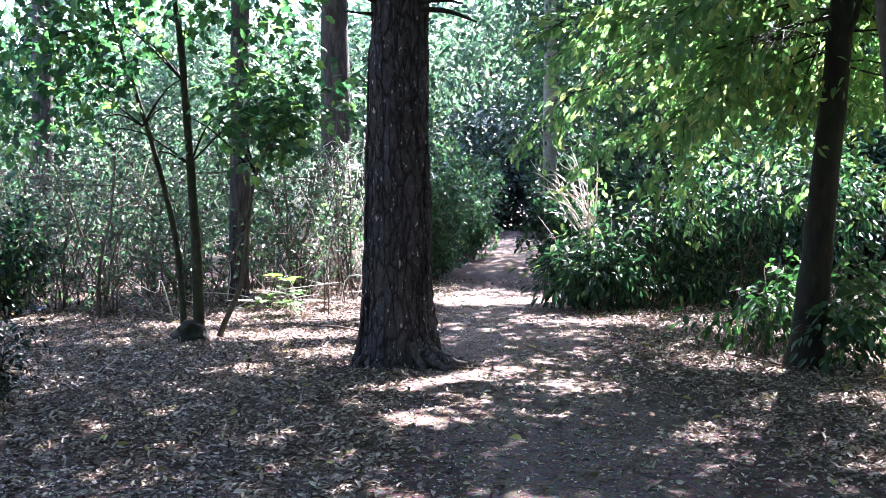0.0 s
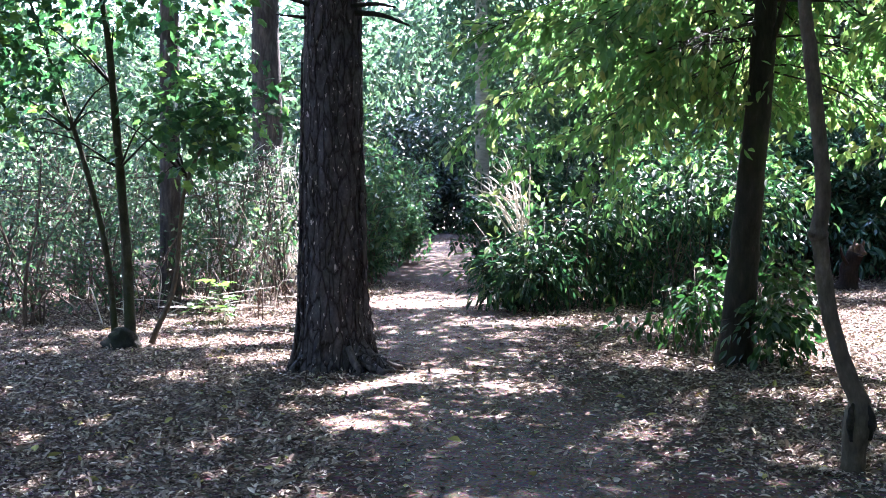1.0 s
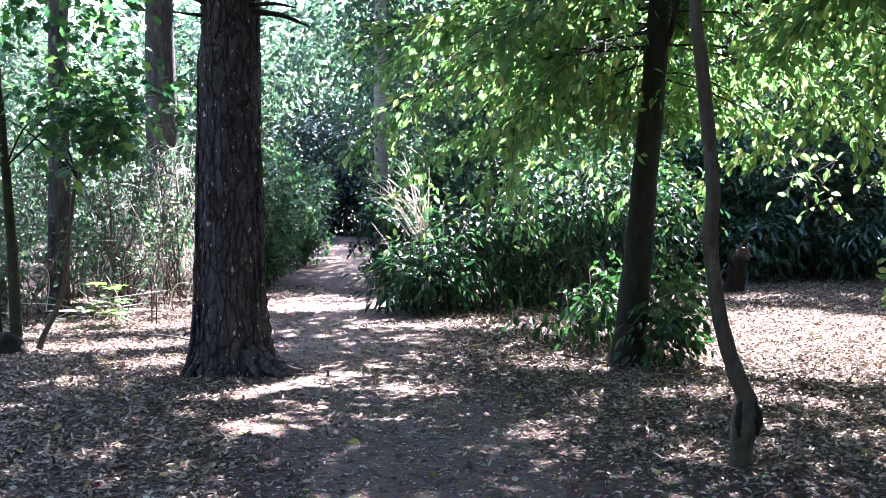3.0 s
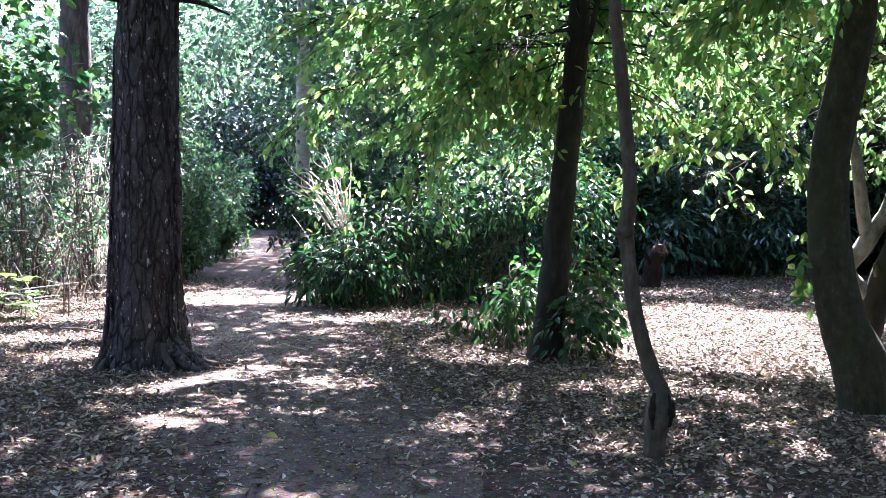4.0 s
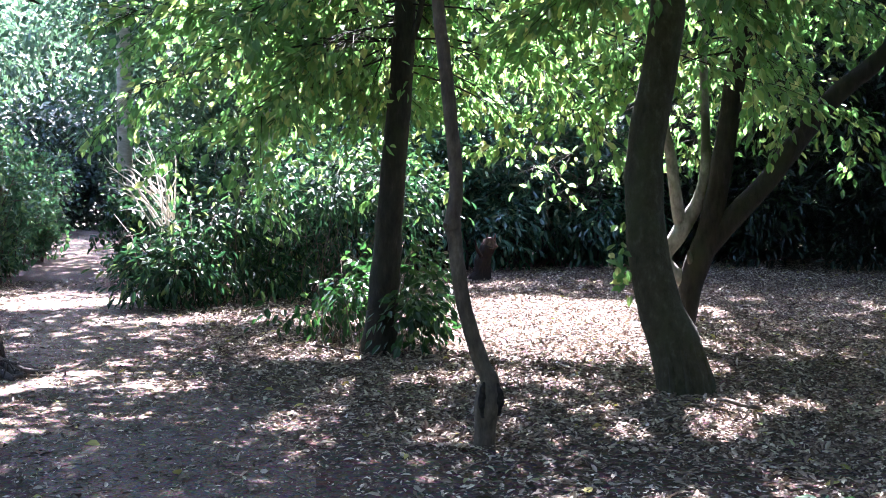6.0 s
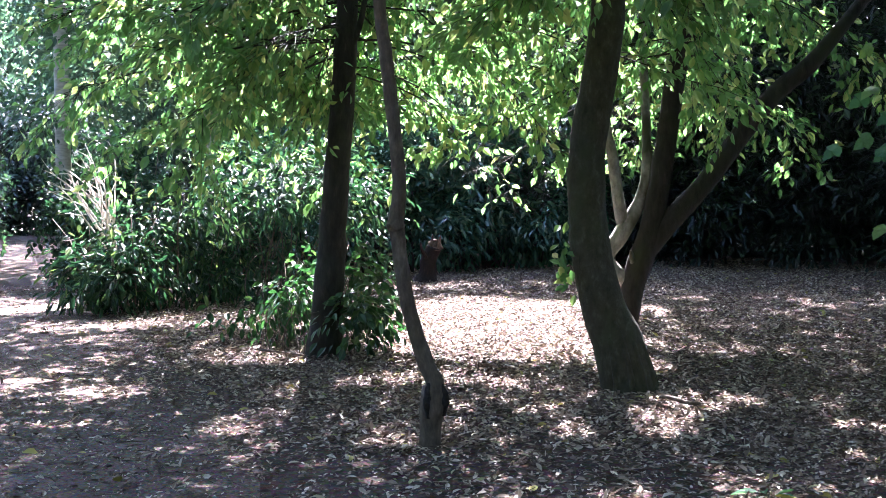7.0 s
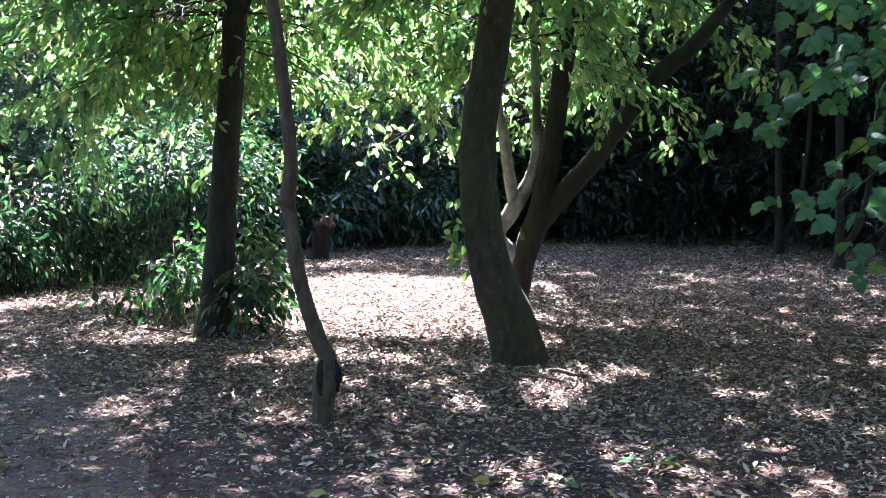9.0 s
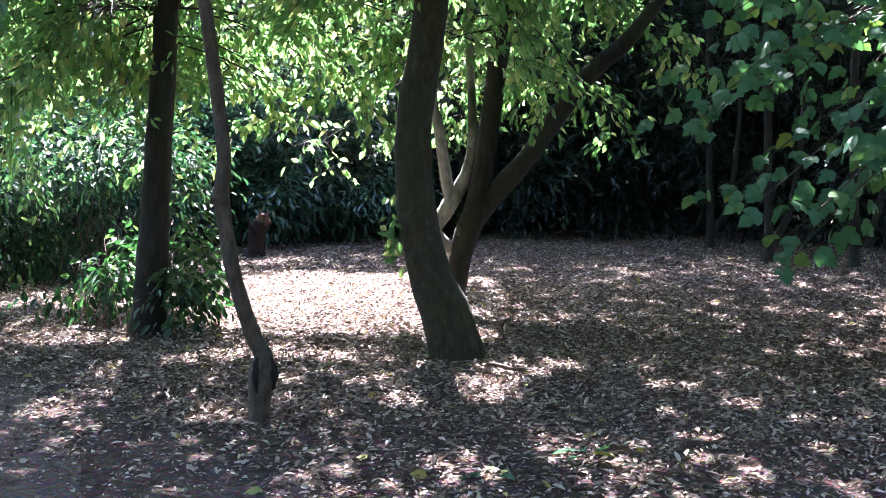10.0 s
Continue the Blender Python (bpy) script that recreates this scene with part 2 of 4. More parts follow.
def leaf_arrays(at, along, up, size, outline):
    pts, faces = np.array(outline[0]), outline[1]
    u = unit(along)
    v = unit(np.cross(up, u))
    w = np.cross(u, v)
    size = np.broadcast_to(size, (len(at),))[:, None, None]
    verts = at[:, None] + size * (pts[None, :, :1] * u[:, None] + pts[None, :, 1:2] * v[:, None] + pts[None, :, 2:] * w[:, None])
    one = np.concatenate([np.array(f) for f in faces])
    loops = (np.arange(len(at))[:, None] * len(pts) + one[None]).ravel()
    return verts.reshape(-1, 3), np.tile([len(f) for f in faces], len(at)), loops


def leaves(name, at, along, up, size, outline, material, parent=None):
    ob = mesh_object(name, *leaf_arrays(at, along, up, size, outline), material, parent)
    return tagged(ob, kind="stuff")


def value_noise(p, seed):
    """Smooth noise 0..1 over rows of points (2 or 3 numbers each)."""
    p = np.asarray(p, float)
    cell = np.floor(p).astype(np.int64)
    f = p - cell
    f = f * f * (3 - 2 * f)
    total = np.zeros(len(p))
    for corner in range(2 ** p.shape[1]):
        bit = np.array([corner >> k & 1 for k in range(p.shape[1])])
        c = cell + bit
        h = seed * 7919
        for k, prime in enumerate((73856093, 19349663, 83492791)[: p.shape[1]]):
            h = h ^ c[:, k] * prime
        h = (h ^ h >> 13) * 1274126177
        h = (h ^ h >> 16) & 0xFFFF
        total += h / 65535 * np.prod(np.where(bit, f, 1 - f), axis=1)
    return total


def tube_arrays(points, radii, sides, rough=0.0, seed=1, freq=3.0):
    """A limb swept along points, with its radius at each; rough: uneven surface as a share of the radius."""
    pts = [Vector(p) for p in points]
    verts, loops, sizes, side = [], [], [], None
    for i, p in enumerate(pts):
        d = (pts[min(i + 1, len(pts) - 1)] - pts[max(i - 1, 0)]).normalized()
        ref = side if side else (Vector((1, 0, 0)) if abs(d.x) < 0.8 else Vector((0, 1, 0)))
        side = (ref - d * ref.dot(d)).normalized()
        other = d.cross(side)
        for k in range(sides):
            a = 2 * math.pi * k / sides
            n = side * math.cos(a) + other * math.sin(a)
            r = radii[i]
            if rough:
                r *= 1 + rough * noise.noise((p + n * radii[i]) * freq + Vector((seed * 3.1, 0, 0)))
            verts.append(p + n * r)
    for i in range(len(pts) - 1):
        for k in range(sides):
            a, b = i * sides + k, i * sides + (k + 1) % sides
            loops += [a, b, b + sides, a + sides]
            sizes.append(4)
    loops += list(range(sides))[::-1] + list(range((len(pts) - 1) * sides, len(pts) * sides))
    sizes += [sides, sides]
    return [tuple(v) for v in verts], sizes, loops


def joined(arrays):
    verts, sizes, loops, base = [], [], [], 0
    for v, s, l in arrays:
        verts.append(np.asarray(v, float))
        sizes.append(np.asarray(s))
        loops.append(np.asarray(l) + base)
        base += len(v)
    return np.concatenate(verts), np.concatenate(sizes), np.concatenate(loops)


def smooth_line(points, steps):
    """Points and radii (x, y, z, r) along a smooth line through the given ones."""
    p = np.array(points, float)
    q = np.vstack([2 * p[0] - p[1], p, 2 * p[-1] - p[-2]])
    out = []
    for i in range(1, len(q) - 2):
        for s in np.arange(steps) / steps:
            out.append(0.5 * (2 * q[i] + (q[i + 1] - q[i - 1]) * s + (2 * q[i - 1] - 5 * q[i] + 4 * q[i + 1] - q[i + 2]) * s * s
                              + (3 * q[i] - q[i - 1] - 3 * q[i + 1] + q[i + 2]) * s ** 3))
    out.append(p[-1])
    out = np.array(out)
    return out[:, :3], np.maximum(out[:, 3], 0.002)


def limb(name, points, sides, material, parent, steps=6, rough=0.0, seed=1, freq=3.0):
    line, radii = smooth_line(points, steps)
    return mesh_object(name, *tube_arrays(line, radii, sides, rough, seed, freq), material, parent, True)


def thing(name, at, label, category, group="", kind=""):
    ob = new(name)
    ob.location = at
    ob.empty_display_size = 0.2
    return tagged(ob, label, category, group, kind)


def hill(x, y):
    """Height of the ground."""
    return 0.03 * (value_noise(np.stack([np.asarray(x) * 0.9, np.asarray(y) * 0.9], -1).reshape(-1, 2), 3) - 0.5).reshape(np.shape(x))


# middle of the footpath: x, y, half width
WAY = np.array([(0.9, -3, 1.5), (0.8, 2, 1.3), (0.75, 5.3, 1.05), (0.7, 8, 0.95), (0.75, 10.5, 0.9), (0.85, 13.5, 1.0), (1.1, 17, 0.75), (1.5, 23, 0.5),
                (2.0, 31, 0.42), (2.6, 41, 0.55), (3.6, 52, 0.5)])


def way_at(y):
    return np.interp(y, WAY[:, 1], WAY[:, 0]), np.interp(y, WAY[:, 1], WAY[:, 2])


# ---- sun gaps: where the light falls through the crowns, on the ground plane ----
GAPS = [  # x, y, half length along, half length across, degrees from +x
    (0.9, 15.6, 1.5, 1.15, 50), (-1.6, 15.0, 1.2, 0.8, 20), (-1.5, 11.4, 0.95, 0.45, 10), (-1.7, 13.3, 1.3, 0.6, 10), (-3.0, 12.2, 0.5, 0.3, 30), (-1.15, 10.05, 0.55, 0.35, 30), (-1.75, 9.05, 0.25, 0.14, 30),
    (-2.6, 11.3, 0.4, 0.3, 0), (0.2, 8.6, 0.45, 0.22, 25), (1.05, 8.1, 0.4, 0.26, 20), (-0.15, 7.0, 0.25, 0.13, 30), (-0.45, 8.1, 0.3, 0.12, 30), (0.55, 9.0, 0.3, 0.15, 40),
    (5.9, 10.9, 3.0, 1.5, 62), (7.6, 11.9, 1.6, 0.6, -50), (3.7, 5.37, 0.2, 0.14, 50), (4.15, 5.2, 0.26, 0.15, 50), (4.0, 7.15, 0.4, 0.14, -20), (5.0, 5.9, 0.7, 0.2, -40),
    (2.9, 12.7, 2.1, 0.8, -10), (1.2, 12.6, 0.6, 0.5, 0), (2.9, 9.35, 0.6, 0.45, 0), (1.9, 6.6, 0.35, 0.2, 20), (2.6, 7.6, 0.5, 0.2, 10), (3.3, 7.6, 0.45, 0.18, 0),
    (4.6, 12.6, 0.8, 0.6, 0), (4.2, 3.0, 0.15, 0.05, 20), (5.65, 7.5, 0.8, 0.42, 60), (4.55, 5.55, 0.3, 0.14, -30)]


def sunny(x, y, only_gaps=False):
    """True where the crowns leave a gap for the sun over this spot of the ground."""
    wob = np.stack([x * 2.3, y * 2.3], -1)
    dx, dy = (value_noise(wob, 11) - 0.5) * 0.5, (value_noise(wob, 12) - 0.5) * 0.5
    lit = np.zeros(len(x), bool)
    for gx, gy, a, b, turn in GAPS:
        c, s = math.cos(radians(turn)), math.sin(radians(turn))
        k = min(1.0, b * 1.6)
        u, v = x + dx * k - gx, y + dy * k - gy
        lit |= ((u * c + v * s) / (a + 0.1)) ** 2 + ((v * c - u * s) / (b + 0.1)) ** 2 < 1
    if only_gaps:
        return lit
    near_path = np.abs(x - way_at(y)[0]) < 1.9
    speck = 0.65 * value_noise(np.stack([x * 1.1, y * 1.1], -1), 21) + 0.35 * value_noise(np.stack([x * 3.7, y * 3.7], -1), 22)
    fleck = value_noise(np.stack([x * 5.2, y * 5.2], -1), 23)
    lit |= (speck > 0.77) & ((y > 8.4) | (y < 1.0)) & ~((x > 7) & (y < 15)) & ~(near_path & (y > 18))
    lit |= (x > 1.3) & (x < 6.8) & (y > 7.3) & (y < 11.8) & (speck > 0.40)
    lit |= (x > 1.6) & (x < 5.5) & (y > 2.0) & (y < 6.2) & (speck > 0.5) & (fleck > 0.78)
    lit |= (x > 3.6) & (x < 9.5) & (y > 3.8) & (y < 8.6) & (speck > 0.48) & (fleck > 0.74)
    lit |= (x > 7) & (x < 15) & (y > 5) & (y < 14) & (speck > 0.48) & (fleck > 0.77)
    lit |= (x > 4.5) & (x < 12) & (y > 15) & (y < 17.3) & (speck > 0.5)
    lit |= (x > 1.5) & (x < 14) & (y > 17.3) & (y < 23) & (speck > 0.36)
    lit |= (x < -4.2) & (y > 12) & (speck > 0.45)
    lit |= (y > 16) & (x < 5) & (speck > np.where(near_path & (y > 17.5), 0.66, 0.5))
    return lit


# ---- ground and path ----
def ground_sheet():
    """Fine near the clearing, coarse out to the horizon."""
    fine_x, fine_y = np.linspace(-12, 20, 161), np.linspace(-4, 28, 161)
    xs = np.r_[-900, -300, -120, -50, -25, fine_x, 30, 60, 130, 300, 900]
    ys = np.r_[-900, -300, -120, -40, -12, fine_y, 36, 60, 130, 300, 900]
    gx, gy = np.meshgrid(xs, ys)
    gz = hill(gx.ravel(), gy.ravel())
    verts = np.stack([gx.ravel(), gy.ravel(), gz], -1)
    nx, ny = len(xs), len(ys)
    a = (np.arange(ny - 1)[:, None] * nx + np.arange(nx - 1)[None]).ravel()
    loops = np.stack([a, a + 1, a + nx + 1, a + nx], -1).ravel()
    ob = mesh_object("ground", verts, np.full(len(a), 4), loops, SOIL, None, True)
    return tagged(ob, "shaded woodland floor of dark soil and leaf litter", "ground", kind="structure")


def path_strip():
    ys = np.linspace(-3, 52, 276)
    mid, half = way_at(ys)
    across = np.linspace(-1.25, 1.25, 15)
    x = mid[:, None] + half[:, None] * across[None]
    y = np.repeat(ys[:, None], 15, 1)
    edge = (value_noise(np.stack([x.ravel() * 1.7, y.ravel() * 1.7], -1), 31) - 0.5).reshape(x.shape)
    z = hill(x.ravel(), y.ravel()).reshape(x.shape) + 0.012 - 0.03 * np.clip(np.abs(across)[None] + edge * 0.7 - 0.62, 0, 1) / 0.4
    a = (np.arange(275)[:, None] * 15 + np.arange(14)[None]).ravel()
    loops = np.stack([a, a + 1, a + 16, a + 15], -1).ravel()
    ob = mesh_object("path", np.stack([x, y, z], -1).reshape(-1, 3), np.full(len(a), 4), loops, EARTH, None, True)
    return tagged(ob, "trodden bare-earth footpath winding into the trees", "path", kind="structure")


ground_sheet()
path_strip()


# ---- foliage helpers ----
def clump_points(blobs, per, spread, gap=0.42, shell=0.55, seed=5):
    """Leaf places in clumps through ellipsoids (x, y, z, rx, ry, rz, number of clumps); returns places and the way out of the clump."""
    out, outward = [], []
    for bx, by, bz, rx, ry, rz, n in blobs:
        d = unit(rng.normal(size=(n, 3)))
        r = shell + (1 - shell) * rng.random(n) ** 0.6
        r = np.where(rng.random(n) < 0.3, rng.random(n), r)
        c = np.array([bx, by, bz]) + d * r[:, None] * np.array([rx, ry, rz])
        keep = (value_noise(c * 1.1, seed) > gap) & (c[:, 2] > 0.08)
        c, d = c[keep], d[keep]
        off = rng.normal(size=(len(c), per, 3)) * spread
        out.append((c[:, None] + off).reshape(-1, 3))
        outward.append((d[:, None] * 0.6 + unit(off) * 0.8).reshape(-1, 3))
    at, way = np.concatenate(out), np.concatenate(outward)
    ok = at[:, 2] > 0.06
    return at[ok], way[ok]


def leaf_cloud(name, blobs, per, spread, size, outline, material, parent, droop=0.4, gap=0.42, shell=0.55, seed=5, face_up=0.8, outward=0.8):
    at, way = clump_points(blobs, per, spread, gap, shell, seed)
    n = len(at)
    along = unit(way + rng.normal(size=(n, 3)) * 0.5) - np.array([0, 0, droop])
    flat = way * np.array([1, 1, 0])
    up = np.array([0, 0, face_up]) + flat * outward + rng.normal(size=(n, 3)) * 0.5
    return leaves(name, at, along, up, size * (0.65 + 0.6 * rng.random(n)), outline, material, parent)


def twigs(name, n, area, height, lean, radius, material, parent, seed=1, sides=4, single=False):
    """Thin stems that rise from the ground within area (x0, x1, y0, y1); single: each one a part of its own."""
    r = np.random.default_rng(seed)
    parts = []
    for _ in range(n):
        x, y = r.uniform(area[0], area[1]), r.uniform(area[2], area[3])
        h = r.uniform(*height)
        dx, dy = r.normal(size=2) * lean
        line = [(x + dx * s ** 1.5 * h + r.normal() * 0.03, y + dy * s ** 1.5 * h + r.normal() * 0.03, h * s - 0.03) for s in np.linspace(0, 1, 5)]
        own = [tube_arrays(line, np.linspace(radius, radius * 0.35, 5), sides)]
        for _ in range(3):
            k = r.integers(1, 5)
            a = np.array(line[k])
            e = a + r.normal(size=3) * np.array([0.3, 0.3, 0.22]) * h * 0.5
            e[2] = max(e[2], 0.02)
            own.append(tube_arrays([a, (a + e) / 2 + r.normal(size=3) * 0.03, e], [radius * 0.5, radius * 0.35, radius * 0.2], sides))
        if single:
            mesh_object(name, *joined(own), material, parent, True)
        parts += own
    if not single:
        tagged(mesh_object(name, *joined(parts), material, parent, True), kind="stuff")


# ---- the woodland round the clearing ----
def crown_over(trees):
    """High crowns above the view, added to shade the clearing, thin over dense low foliage; each leaf hangs on the
    nearest tree, with gaps where the sun comes through.
    """
    n = 440000
    x, y, z = rng.uniform(-14, 32, n), rng.uniform(-9, 52, n), rng.uniform(6.0, 12.5, n)
    low = (z - (1.55 + np.hypot(x, y) * 0.225)) > 0.3
    gx, gy = x - SUN.x / SUN.z * z, y - SUN.y / SUN.z * z
    clump = value_noise(np.stack([x * 0.8, y * 0.8, z * 0.8], -1), 41)
    near = (gx > -11) & (gx < 19) & (gy > -5.0) & (gy < 28)
    near |= (np.abs(gx - way_at(gy)[0]) < 2.4) & (gy < 44)
    thick = (gx < 3.2) & (gy > 2.5) & (gy < 8.4)
    low_leaves = np.concatenate(LOW_FOLIAGE)
    edges = np.arange(-8, 14.01, 0.3), np.arange(-2, 16.01, 0.3)
    cover = np.histogram2d(low_leaves[:, 0] - SUN.x / SUN.z * low_leaves[:, 2], low_leaves[:, 1] - SUN.y / SUN.z * low_leaves[:, 2], edges)[0]
    ix = np.clip(((gx + 8) / 0.3).astype(int), 0, cover.shape[0] - 1)
    iy = np.clip(((gy + 2) / 0.3).astype(int), 0, cover.shape[1] - 1)
    spray_sun = (cover[ix, iy] > 16 + 44 * clump) & ~((gx < 1.4) & (gy < 7.0)) & ~((gx > 4.0) & (gy > 4.4) & (gy < 7.4))
    keep = low & near & ~sunny(gx, gy) & ((clump > 0.27) | thick) & ~spray_sun
    at = np.stack([x, y, z], -1)[keep]
    owner = np.argmin(np.stack([np.hypot(at[:, 0] - t.location.x, at[:, 1] - t.location.y) for t in trees]), axis=0)
    for k, t in enumerate(trees):
        p = at[owner == k]
        if len(p):
            m = len(p)
            leaves("crown", p, rng.normal(size=(m, 3)) * np.array([1, 1, 0.3]), np.array([0, 0, 1.0]) + rng.normal(size=(m, 3)) * 0.35,
                   0.31 * (0.7 + 0.6 * rng.random(m)), RHOMB, CANOPY, t)
            hub = np.array([t.location.x, t.location.y, 6.0])
            picks = p[rng.choice(m, min(9, m), replace=False)]
            for e in picks:
                limb("limb", [(*hub, 0.07), (*(hub * 0.5 + e * 0.5 + [0, 0, 0.4]), 0.045), (*e, 0.012)], 6, BROWN_TWIG, t, 3)


high_trees = []
LOW_FOLIAGE = []          # places of the leaves on low branches

# the large pine beside the path
pine = thing("pine_tree", (-0.44, 9.45, 0), "large pine with grey-brown plated bark beside the path", "tree")
def pine_trunk(parent):
    sides, rings = 96, 200
    verts, loops, sizes = [], [], []
    for i in range(rings):
        h = 7.5 * (i / (rings - 1)) ** 1.25
        r0 = 0.300 - 0.011 * h + 0.10 * math.exp(-h / 0.22)
        cx, cy = -0.44 + 0.014 * h, 9.45
        for k in range(sides):
            a = 2 * math.pi * k / sides
            flare = 1 + 0.16 * math.exp(-h / 0.25) * max(0.0, math.cos(3 * a + 0.5))
            p = Vector((math.cos(a) * 3.2, math.sin(a) * 3.2, h * 1.05))
            plate = abs(noise.noise(p * 1.5)) * 2.2
            crack = -0.030 * max(0.0, 1 - plate * 3.2) + 0.012 * noise.noise(Vector((p.x * 2.5, p.y * 2.5, h * 4)))
            r = r0 * flare + crack
            verts.append((cx + r * math.cos(a), cy + r * math.sin(a), h - 0.05))
    for i in range(rings - 1):
        for k in range(sides):
            a, b = i * sides + k, i * sides + (k + 1) % sides
            loops += [a, b, b + sides, a + sides]
            sizes.append(4)
    return mesh_object("trunk", verts, sizes, loops, PINE_BARK, parent, True)


pine_stem = pine_trunk(pine)
r = np.random.default_rng(51)
for a0, top, w in [(-12, 2.3, 0.03), (-24, 1.9, 0.034), (-37, 1.3, 0.03), (-48, 0.8, 0.028), (-2, 1.6, 0.026), (-30, 0.6, 0.04), (-150, 1.2, 0.022), (-165, 2.6, 0.024), (-172, 3.2, 0.022)]:
    pts = []
    for h in np.linspace(-0.02, top, max(5, int(top / 0.16))):
        a = radians(a0 + r.normal() * 3.0)
        rad = 0.300 - 0.011 * h + 0.10 * math.exp(-max(h, 0) / 0.22) + (0.012 if h < top * 0.9 else -0.02)
        pts.append((-0.44 + 0.014 * h + rad * math.cos(a), 9.45 + rad * math.sin(a), h, w * r.uniform(0.7, 1.15) * (1 - 0.4 * h / top)))
    limb("bark_ridge", pts, 7, PINE_BARK, pine_stem, 3, 0.5, a0, 14)
for pts in ([(-0.2, 9.3, 3.24, 0.03), (0.05, 9.2, 3.2, 0.022), (0.3, 9.15, 3.1, 0.008)], [(-0.25, 9.3, 3.3, 0.025), (0.0, 9.2, 3.3, 0.018), (0.18, 9.2, 3.27, 0.008)],
            [(-0.6, 9.25, 3.3, 0.025), (-0.85, 9.15, 3.36, 0.01)], [(-0.3, 9.2, 3.35, 0.03), (-0.15, 9.0, 3.38, 0.012)], [(-0.6, 9.35, 3.2, 0.02), (-0.9, 9.3, 3.22, 0.006)]):
    limb("dead_branch", pts, 7, DARK_BARK, pine_stem, 4)
for pts in ([(-0.2, 9.25, 0.25, 0.06), (0.0, 9.12, 0.08, 0.045), (0.2, 9.05, -0.02, 0.02)], [(-0.22, 9.2, 0.2, 0.05), (-0.02, 9.0, 0.05, 0.03), (0.1, 8.9, -0.02, 0.015)],
            [(-0.15, 9.3, 0.15, 0.05), (0.1, 9.25, 0.05, 0.03), (0.3, 9.2, -0.02, 0.012)], [(-0.65, 9.25, 0.15, 0.06), (-0.85, 9.1, -0.02, 0.02)]):
    limb("root", pts, 8, PINE_BARK, pine, 4, 0.15, 2, 9)
r = np.random.default_rng(52)
for a0, top, w in [(-6, 1.1, 0.05), (-17, 0.75, 0.045), (-28, 0.5, 0.05), (-42, 0.42, 0.045), (8, 1.4, 0.045), (-55, 0.3, 0.05), (-12, 1.7, 0.035)]:
    pts = []
    for h in np.linspace(-0.03, top, max(5, int(top / 0.12))):
        a = radians(a0 + r.normal() * 2.5)
        rad = 0.300 - 0.011 * h + 0.11 * math.exp(-max(h, 0) / 0.25) + 0.022 * (1 - h / top)
        pts.append((-0.44 + 0.014 * h + rad * math.cos(a), 9.45 + rad * math.sin(a), h, w * r.uniform(0.55, 1.2) * (1 - 0.45 * h / top)))
    limb("bark_plate", pts, 8, PINE_BARK, pine_stem, 3, 0.6, a0, 12)
for a0, reach in [(-8, 0.42), (-22, 0.55), (-33, 0.4), (-46, 0.5), (-60, 0.28)]:
    c, sn = math.cos(radians(a0)), math.sin(radians(a0))
    k = radians(r.normal() * 14)
    far = (-0.44 + (0.36 + reach) * math.cos(radians(a0) + k), 9.45 + (0.36 + reach) * math.sin(radians(a0) + k))
    limb("root", [(-0.44 + 0.33 * c, 9.45 + 0.33 * sn, 0.22, 0.04), (-0.44 + 0.42 * c, 9.45 + 0.42 * sn, 0.10, 0.034), (-0.44 + (0.38 + reach * 0.5) * c, 9.45 + (0.38 + reach * 0.5) * sn, 0.035, 0.024), (*far, -0.005, 0.010)], 8, FAR_BARK, pine, 5, 0.3, a0, 12)
high_trees.append(pine)

# the dark leaning tree on the far side of the clearing, with low leafy sprays
dark_tree = thing("beech_tree", (3.25, 9.2, 0), "leaning dark-barked beech with low leafy branches", "tree")
limb("trunk", [(3.27, 9.2, -0.06, 0.20), (3.29, 9.19, 0.12, 0.170), (3.32, 9.18, 0.45, 0.150), (3.35, 9.17, 0.81, 0.142), (3.38, 9.15, 1.24, 0.127), (3.42, 9.14, 1.78, 0.117), (3.49, 9.12, 2.58, 0.112),
               (3.52, 9.10, 3.2, 0.100), (3.65, 9.1, 5.0, 0.08), (3.7, 9.2, 7.0, 0.05)], 20, DARK_BARK, dark_tree, 6, 0.16, 1, 5)
limb("limb", [(3.50, 9.1, 2.8, 0.035), (3.60, 9.0, 3.1, 0.03), (3.68, 8.95, 3.5, 0.025), (3.9, 8.9, 4.4, 0.02)], 10, DARK_BARK, dark_tree, 4, 0.1, 4, 6)
high_trees.append(dark_tree)

# the thin crooked sapling
thin = thing("sapling", (2.63, 5.45, 0), "thin crooked grey sapling with a burred foot", "tree")
thin_stem = limb("trunk", [(2.62, 5.45, -0.04, 0.088), (2.625, 5.45, 0.04, 0.068), (2.635, 5.45, 0.17, 0.072), (2.645, 5.44, 0.27, 0.084), (2.65, 5.44, 0.35, 0.076), (2.655, 5.44, 0.41, 0.055), (2.60, 5.47, 0.55, 0.049), (2.53, 5.50, 0.80, 0.047), (2.49, 5.51, 1.0, 0.045),
               (2.46, 5.53, 1.28, 0.045), (2.45, 5.53, 1.34, 0.056), (2.455, 5.53, 1.40, 0.046), (2.47, 5.52, 1.6, 0.043), (2.44, 5.54, 2.0, 0.041), (2.40, 5.55, 2.36, 0.039),
               (2.37, 5.57, 2.70, 0.036), (2.33, 5.6, 4.0, 0.026), (2.3, 5.7, 5.5, 0.014)], 20, SAPLING_BARK, thin, 6, 0.13, 3, 11)
